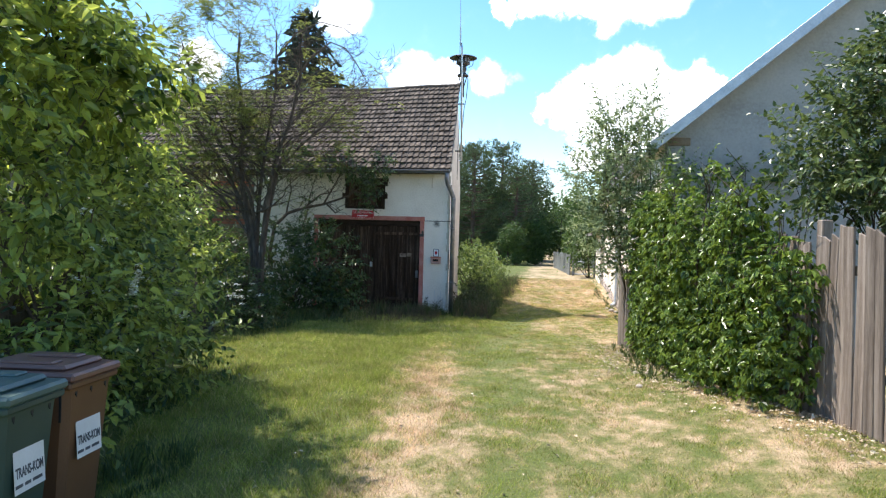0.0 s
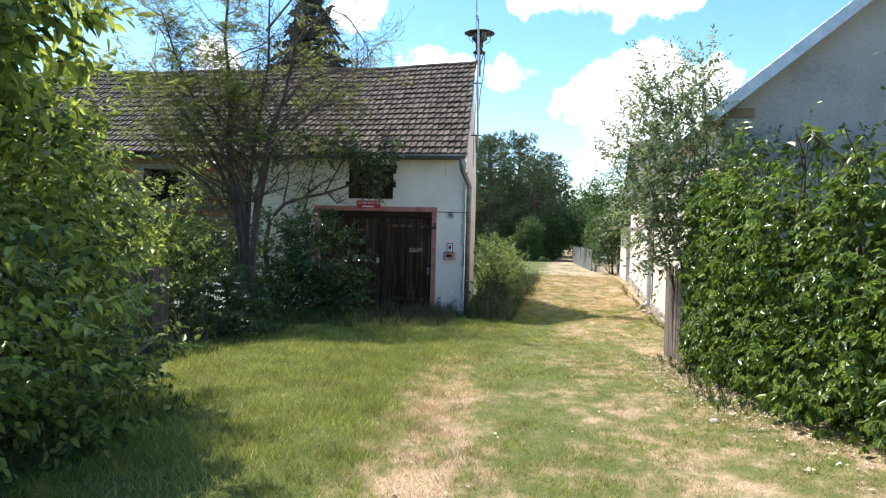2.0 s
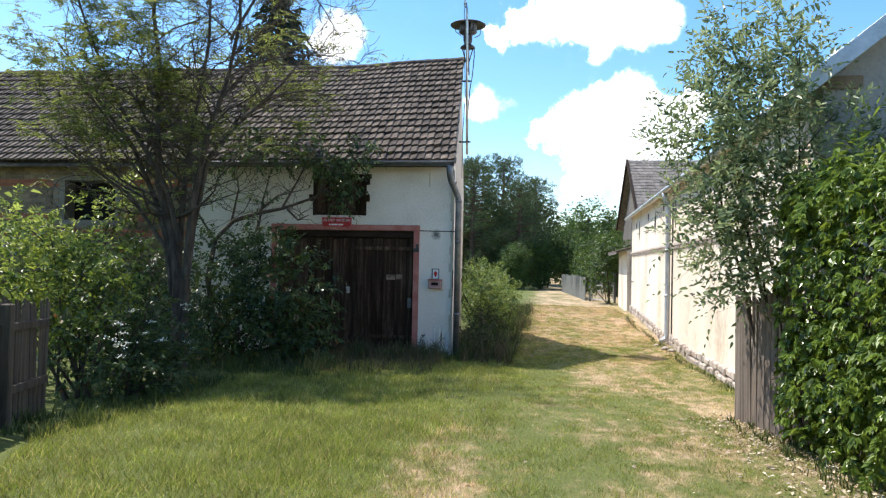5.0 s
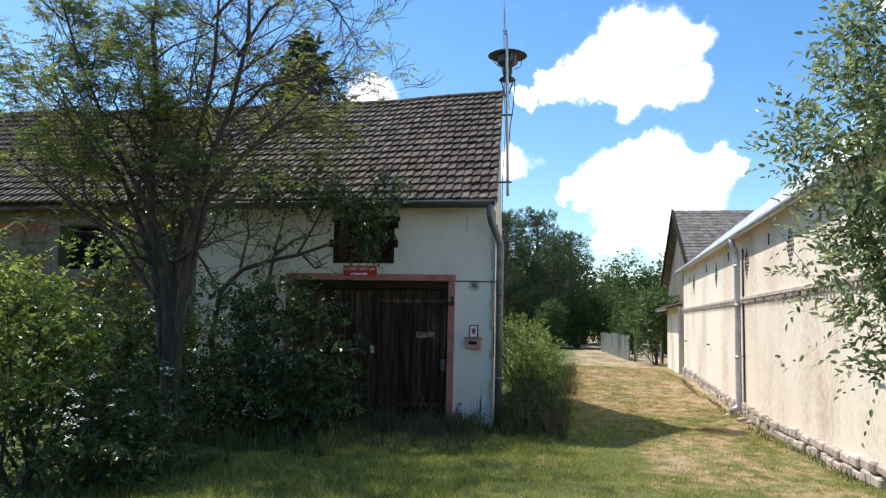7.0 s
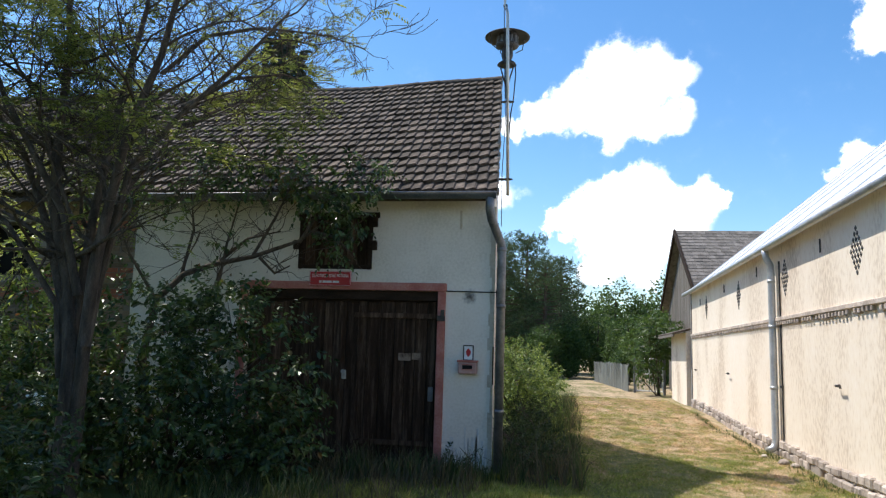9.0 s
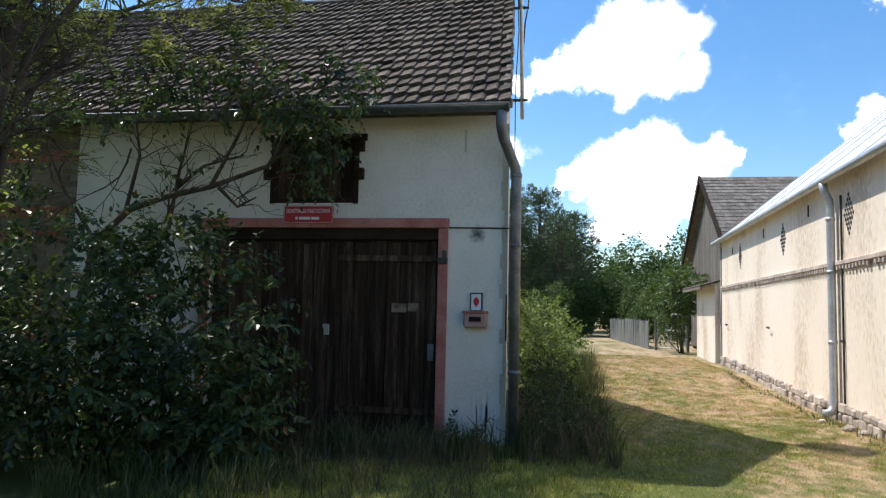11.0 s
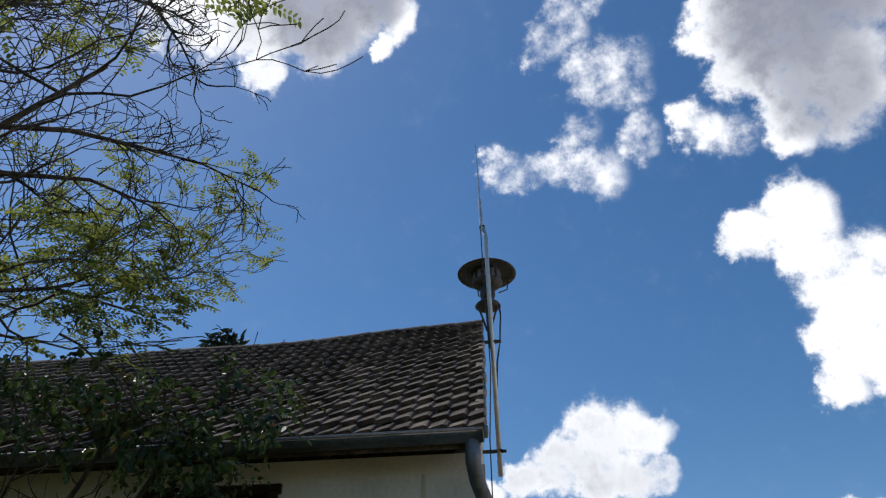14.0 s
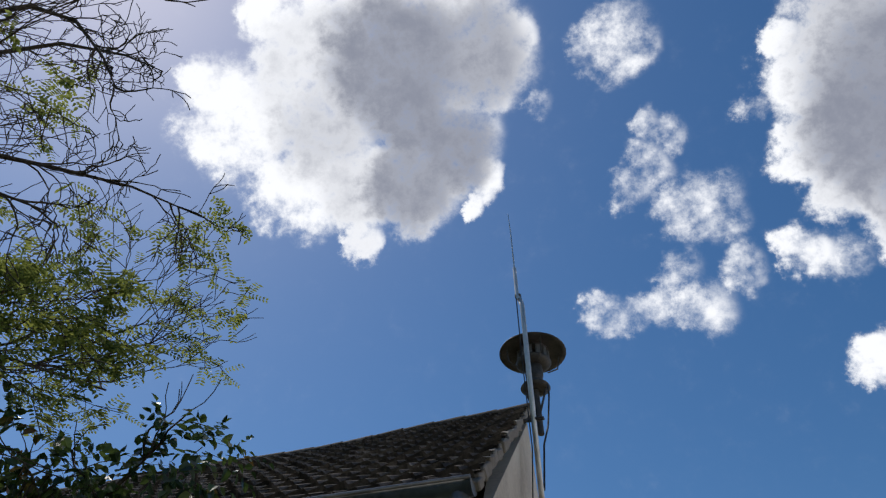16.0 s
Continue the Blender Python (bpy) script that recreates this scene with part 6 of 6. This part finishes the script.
        for i in range(1, n):
            for k in range(4):
                p = line[i - 1].lerp(line[i], r.random())
                d = (line[i] - line[i - 1]).normalized()
                side = Vector((d.z, r.uniform(-0.8, 0.8), -abs(d.x))) * r.choice((-0.8, 1, 1))
                grow(r, p, d * 1.1 + side * 0.75, 0.27, 0.007, 2, tubes, bare, 0.3, -0.05, 3, 0.66, 5)
    g = Geo()
    for pts, rad, n in tubes:
        g.tube(pts, rad, n, False)
    part("trunk", g, M["bark"], t, "forked grey trunk with fine dead twigs", True)
    # feathery leaves on part of the twigs: pairs of leaflets along a stalk
    P, D, Nn, S = [], [], [], []
    for pts, d in twigs:
        c = pts[-1]
        full = 0.12 if c.z < 3.3 else (0.45 if c.z < 4.4 else 0.8)
        if c.y > 1.4:
            full = 1.0 if c.z < 5.2 else 0.3
        elif c.x > -0.2 and c.z > 3.9:
            full = 0.04 if c.x > 0.2 else 0.3
        if r.random() > full:
            continue
        for q in range(5):
            s = pts[r.randint(1, len(pts) - 1)]
            ax = Vector((r.gauss(0, 1), r.gauss(0, 1), -0.3 + r.gauss(0, 0.35))).normalized()
            sd = ax.cross(Vector((0, 0, 1))).normalized()
            for k in range(6):
                p = s + ax * (0.03 + 0.03 * k)
                for sg in (-1, 1):
                    P.append(p)
                    D.append(sd * sg + ax * 0.35)
                    Nn.append((r.gauss(0, 0.3), r.gauss(0, 0.3), 1))
                    S.append(r.uniform(0.032, 0.055))
    V, F = leaf_arrays(np.array(P, float), np.array(D, float), np.array(Nn, float), np.array(S), 0.45, 0.05, 0.1)
    part("crown", np_mesh("crown", V, F, M["robinia"]), None, t, "sparse feathery yellow-green leaves")


make_locust()


def make_lilac_bough():
    base = Vector((-7.1, 17.9, -0.2))
    t = thing("lilac_bough", "crooked lilac stems leaning across the whitewashed wall", "shrub", base)
    r = random.Random(23)
    g = Geo()
    main = [Vector(p) for p in ((-7.1, 17.9, -0.2), (-7.4, 18.0, 1.2), (-7.32, 18.1, 1.92), (-7.02, 18.2, 2.27), (-6.58, 18.2, 2.41), (-6.08, 18.2, 2.51), (-5.47, 18.2, 2.72), (-5.12, 18.15, 2.97))]
    g.tube([p - base for p in main], [0.055, 0.05, 0.046, 0.042, 0.036, 0.03, 0.022, 0.01], 8, False)
    tubes, ends = [], []
    for a, b, c in (((-7.06, 18.2, 2.25), (-6.96, 18.25, 2.86), (-7.01, 18.2, 3.35)), ((-6.55, 18.2, 2.05), (-6.46, 18.2, 2.67), (-6.3, 18.15, 3.2)), ((-6.75, 18.0, 1.5), (-6.55, 18.1, 2.08), (-6.5, 18.2, 2.4)), ((-7.32, 18.1, 1.9), (-7.75, 18.1, 2.5), (-8.1, 18.1, 3.2)),
                    ((-6.1, 18.2, 2.5), (-5.8, 18.15, 3.0), (-5.5, 18.0, 3.5)), ((-5.47, 18.2, 2.7), (-5.1, 18.05, 3.2), (-4.65, 18.0, 3.65)), ((-5.3, 18.2, 2.85), (-5.0, 18.1, 2.75), (-4.8, 18.1, 2.6)), ((-6.58, 18.2, 2.41), (-6.2, 18.25, 2.75), (-5.75, 18.25, 2.85)), ((-6.0, 18.2, 2.5), (-5.8, 18.25, 2.3), (-5.6, 18.25, 2.4))):
        g.tube([Vector(p) - base for p in (a, b, c)], [0.024, 0.018, 0.007], 6, False)
        for k in range(7):
            s = Vector(a).lerp(Vector(b), r.random()) if k < 2 else Vector(b).lerp(Vector(c), r.random())
            way = (Vector(c) - Vector(a)).normalized() * 0.5 + Vector((r.uniform(-0.9, 0.9), r.uniform(-0.4, 0.2), r.uniform(-0.3, 0.8)))
            grow(r, s - base, way, 0.34, 0.008, 1, tubes, ends, 0.28, 0.03, 3, 0.7, 4)
    for pts, rad, n in tubes:
        g.tube(pts, rad, n, False)
    part("branchwork", g, M["bark"], t, "bent grey stems", True)
    full = [((-4.68, 18.1, 3.5), (0.36, 0.3, 0.3)), ((-4.9, 18.15, 3.1), (0.32, 0.28, 0.3)), ((-5.0, 18.2, 2.72), (0.26, 0.22, 0.3)), ((-5.3, 18.1, 3.3), (0.32, 0.28, 0.24)), ((-5.7, 18.0, 3.6), (0.42, 0.3, 0.28)), ((-6.4, 17.9, 3.6), (0.5, 0.32, 0.3))]
    thin = [((-5.9, 18.1, 3.4), (0.45, 0.3, 0.25)), ((-6.6, 18.0, 3.45), (0.5, 0.3, 0.3)), ((-7.6, 18.0, 3.45), (0.6, 0.3, 0.4)), ((-8.3, 18.0, 3.3), (0.5, 0.3, 0.45)), ((-6.4, 18.1, 2.6), (0.3, 0.15, 0.25)), ((-8.0, 18.0, 2.5), (0.35, 0.2, 0.35))]
    P, out = (np.concatenate(q) for q in zip(blob_points(full, 290, 0.75, 0.25, 33), blob_points(thin, 105, 0.8, 0.3, 34)))
    V, F, TV, TF = sprays(P - np.array(base), out, 7, 0.24, 0.085, 0.62, 0.25, 0.55, 35, 0.1)
    crown = part("crown", np_mesh("crown", V, F, M["lilac"]), None, t)
    part("twigwork", np_mesh("twigwork", TV, TF, M["bark"]), None, crown, kind="stuff")


make_lilac_bough()


# ---- distant trees ----
def tree_mesh(seed, blobs, n, size, mat, width=0.6):
    P, out = blob_points(blobs, n, 0.5, 0.3, seed)
    return leaf_mesh("crown", P, out, size, mat, width, 0.15, 0.2)


def make_woods():
    r = random.Random(31)

    def master(kind, seed):
        q = random.Random(seed)
        if kind == "pine":
            t = thing("pine_tree", "tall dark Scots pine with layered crown at the wood's edge", "tree", (0, 0, 0), "pines by the lane")
            blobs = []
            limbs = Geo().tube([(0, 0, -0.3), (0.1, 0.05, 4), (0, 0, 8), (0.05, 0, 10.6)], [0.24, 0.19, 0.12, 0.03], 9)
            for i in range(62):
                z = 1.6 + 9.0 * (i + q.random()) / 62
                w = 2.9 * (1 - abs(z - 5.2) / 7.6) * q.uniform(0.55, 1.1)
                a = i * 2.4 + q.uniform(-0.5, 0.5)
                c = (w * math.cos(a), w * math.sin(a), z + 0.12 * w)
                limbs.tube([(0, 0, z - 0.25), (c[0] * 0.6, c[1] * 0.6, z - 0.1), c], [0.06, 0.04, 0.012], 5)
                e = q.uniform(0.45, 0.85)
                blobs.append((c, (e, e * q.uniform(0.7, 1.1), e * q.uniform(0.35, 0.55))))
            part("trunk", limbs, M["pine_bark"], t)
            P, out = blob_points(blobs, 2100, 0.6, 0.25, seed)
            V, F, TV, TF = sprays(P, out, 7, 0.42, 0.24, 0.2, 0.05, -0.1, seed, 0.5)
            part("crown", np_mesh("crown", V, F, M["pine"]), None, t)
        else:
            t = thing("broadleaf_tree", "rounded broadleaf tree of the far wood", "tree", (0, 0, 0), "far wood trees")
            blobs = [((0, 0, 4.9), (2.2, 2.2, 2.6)), ((0, 0, 1.8), (1.9, 1.9, 1.5))]
            for i in range(11):
                a = q.uniform(0, 6.28)
                blobs.append(((1.9 * math.cos(a), 1.9 * math.sin(a), q.uniform(1.0, 6.6)), (q.uniform(1.0, 1.5), q.uniform(1.0, 1.5), q.uniform(0.9, 1.4))))
            part("trunk", Geo().tube([(0, 0, -0.3), (0.1, 0, 2.5), (0, 0.1, 6)], [0.2, 0.15, 0.05], 8), M["bark"], t)
            part("crown", tree_mesh(seed, blobs, 7000, 0.24, M["wood_leaf"], 0.7), None, t)
        return t

    pines = [master("pine", 51), master("pine", 52)]
    broad = [master("leaf", 61), master("leaf", 62), master("leaf", 63)]

    def put(src, used, x, y, s):
        m = Matrix.Translation((x, y, float(ground_z(x, y)))) @ pose(0, 0, 0, 0, 0, r.uniform(0, 360))
        if used[0] is False:
            used[0] = True
            src.matrix_basis = m
            src.scale = (s, s, s)
        else:
            o = copy_thing(src, m)
            o.scale = (s, s, s)

    flags = {id(o): [False] for o in pines + broad}
    for x, y, s in ((-6.6, 60, 0.86), (-4.6, 63, 0.93), (-9.2, 62, 0.9), (-3.2, 60, 0.72), (-12.5, 63, 0.95), (-7.6, 68, 0.98), (-2.2, 69, 0.85), (-16, 66, 1.0)):
        o = pines[r.randint(0, 1)]
        put(o, flags[id(o)], x, y, s)
    for i in range(44):
        x = -34 + i * 1.9 + r.uniform(-1, 1)
        y = 76 + r.uniform(-4, 14)
        o = broad[i % 3]
        put(o, flags[id(o)], x, y, r.uniform(0.85, 1.2))
    for x, y, s in ((-1.6, 60, 0.5), (0.4, 62, 0.62), (2.0, 58, 0.55), (3.4, 56, 0.6), (1.4, 50, 0.34), (4.6, 52, 0.6), (-3.6, 57, 0.42), (6.5, 58, 0.75), (2.6, 47, 0.42)):
        o = broad[r.randint(0, 2)]
        put(o, flags[id(o)], x, y, s)


make_woods()


def make_spruce():
    t = thing("spruce", "dark spruce rising behind the barn", "tree", (-10.7, 30.0, -0.1))
    r = np.random.default_rng(77)
    P, D = [], []
    g = Geo().tube([(0, 0, -0.2), (0, 0, 11.2)], [0.22, 0.02], 8)
    for i in range(150):
        z = 2.5 + 8.6 * (i / 150)
        L = min(0.15 + (11.3 - z) * 0.55, 2.5) * r.uniform(0.75, 1.1)
        a = i * 2.4 + r.uniform(-0.3, 0.3)
        way = np.array([math.cos(a), math.sin(a), -0.22 + 0.1 * (z > 9)])
        g.tube([(0, 0, z), tuple(np.array([0, 0, z]) + way * L)], [0.025, 0.006], 4)
        n = int(45 * L) + 10
        f = r.uniform(0.1, 1.0, n)
        q = np.array([0, 0, z]) + way * (L * f)[:, None] + r.normal(0, 0.08, (n, 3))
        P.append(q)
        D.append(np.tile(way, (n, 1)) + r.normal(0, 0.55, (n, 3)) - np.array([0, 0, 0.35]))
    P, D = np.concatenate(P), np.concatenate(D)
    V, F = leaf_arrays(P, D, r.normal(0, 1, P.shape) + np.array([0, 0, 1.0]), r.uniform(0.14, 0.34, len(P)), 0.4, 0.05, 0.2)
    part("trunk", g, M["pine_bark"], t)
    part("crown", np_mesh("crown", V, F, M["spruce"]), None, t)


make_spruce()


def make_stones():
    r = random.Random(12)
    for i, (x, y, s) in enumerate(((1.28, 21.7, 0.09), (1.38, 21.45, 0.07), (1.22, 22.6, 0.05), (0.55, 8.7, 0.04), (0.75, 9.6, 0.03))):
        bm = bmesh.new()
        bmesh.ops.create_icosphere(bm, subdivisions=2, radius=s)
        for v in bm.verts:
            v.co *= 1 + 0.25 * noise.noise(v.co * 14 + Vector((i * 3.0, 0, 0)))
            v.co.z *= 0.6
        me = bpy.data.meshes.new("stone")
        bm.to_mesh(me)
        bm.free()
        me.materials.append(M["stone"])
        ob = new("stone", me)
        ob.matrix_basis = pose(x, y, float(ground_z(x, y)) + s * 0.3, 0, 0, r.uniform(0, 360))
        tagged(ob, "pale loose stone lying in the dry grass", "stone", "loose stones")


make_stones()


# ---- litter on the ground ----
def make_litter():
    n = 2600
    y = rng.uniform(5.5, 14.0, n)
    x = edge_east(y) - np.abs(rng.normal(0, 0.38, n)) + 0.12
    m = 160
    y = np.concatenate([y, rng.uniform(3, 16, m)])
    x = np.concatenate([x, rng.uniform(-2.5, 1.0, m)])
    P = np.stack([x, y, ground_z(x, y) + 0.02], 1)
    N = len(P)
    V, F = leaf_arrays(P, rng.normal(0, 1, (N, 3)) * np.array([1, 1, 0.15]), np.tile([0, 0, 1.0], (N, 1)) + rng.normal(0, 0.35, (N, 3)), rng.uniform(0.016, 0.045, N), 0.6, 0.12, 0.2)
    tagged(new("leaf_litter", np_mesh("leaf_litter", V, F, M["litter"])), "dry fallen leaves strewn along the creeper", "litter", kind="stuff")


make_litter()
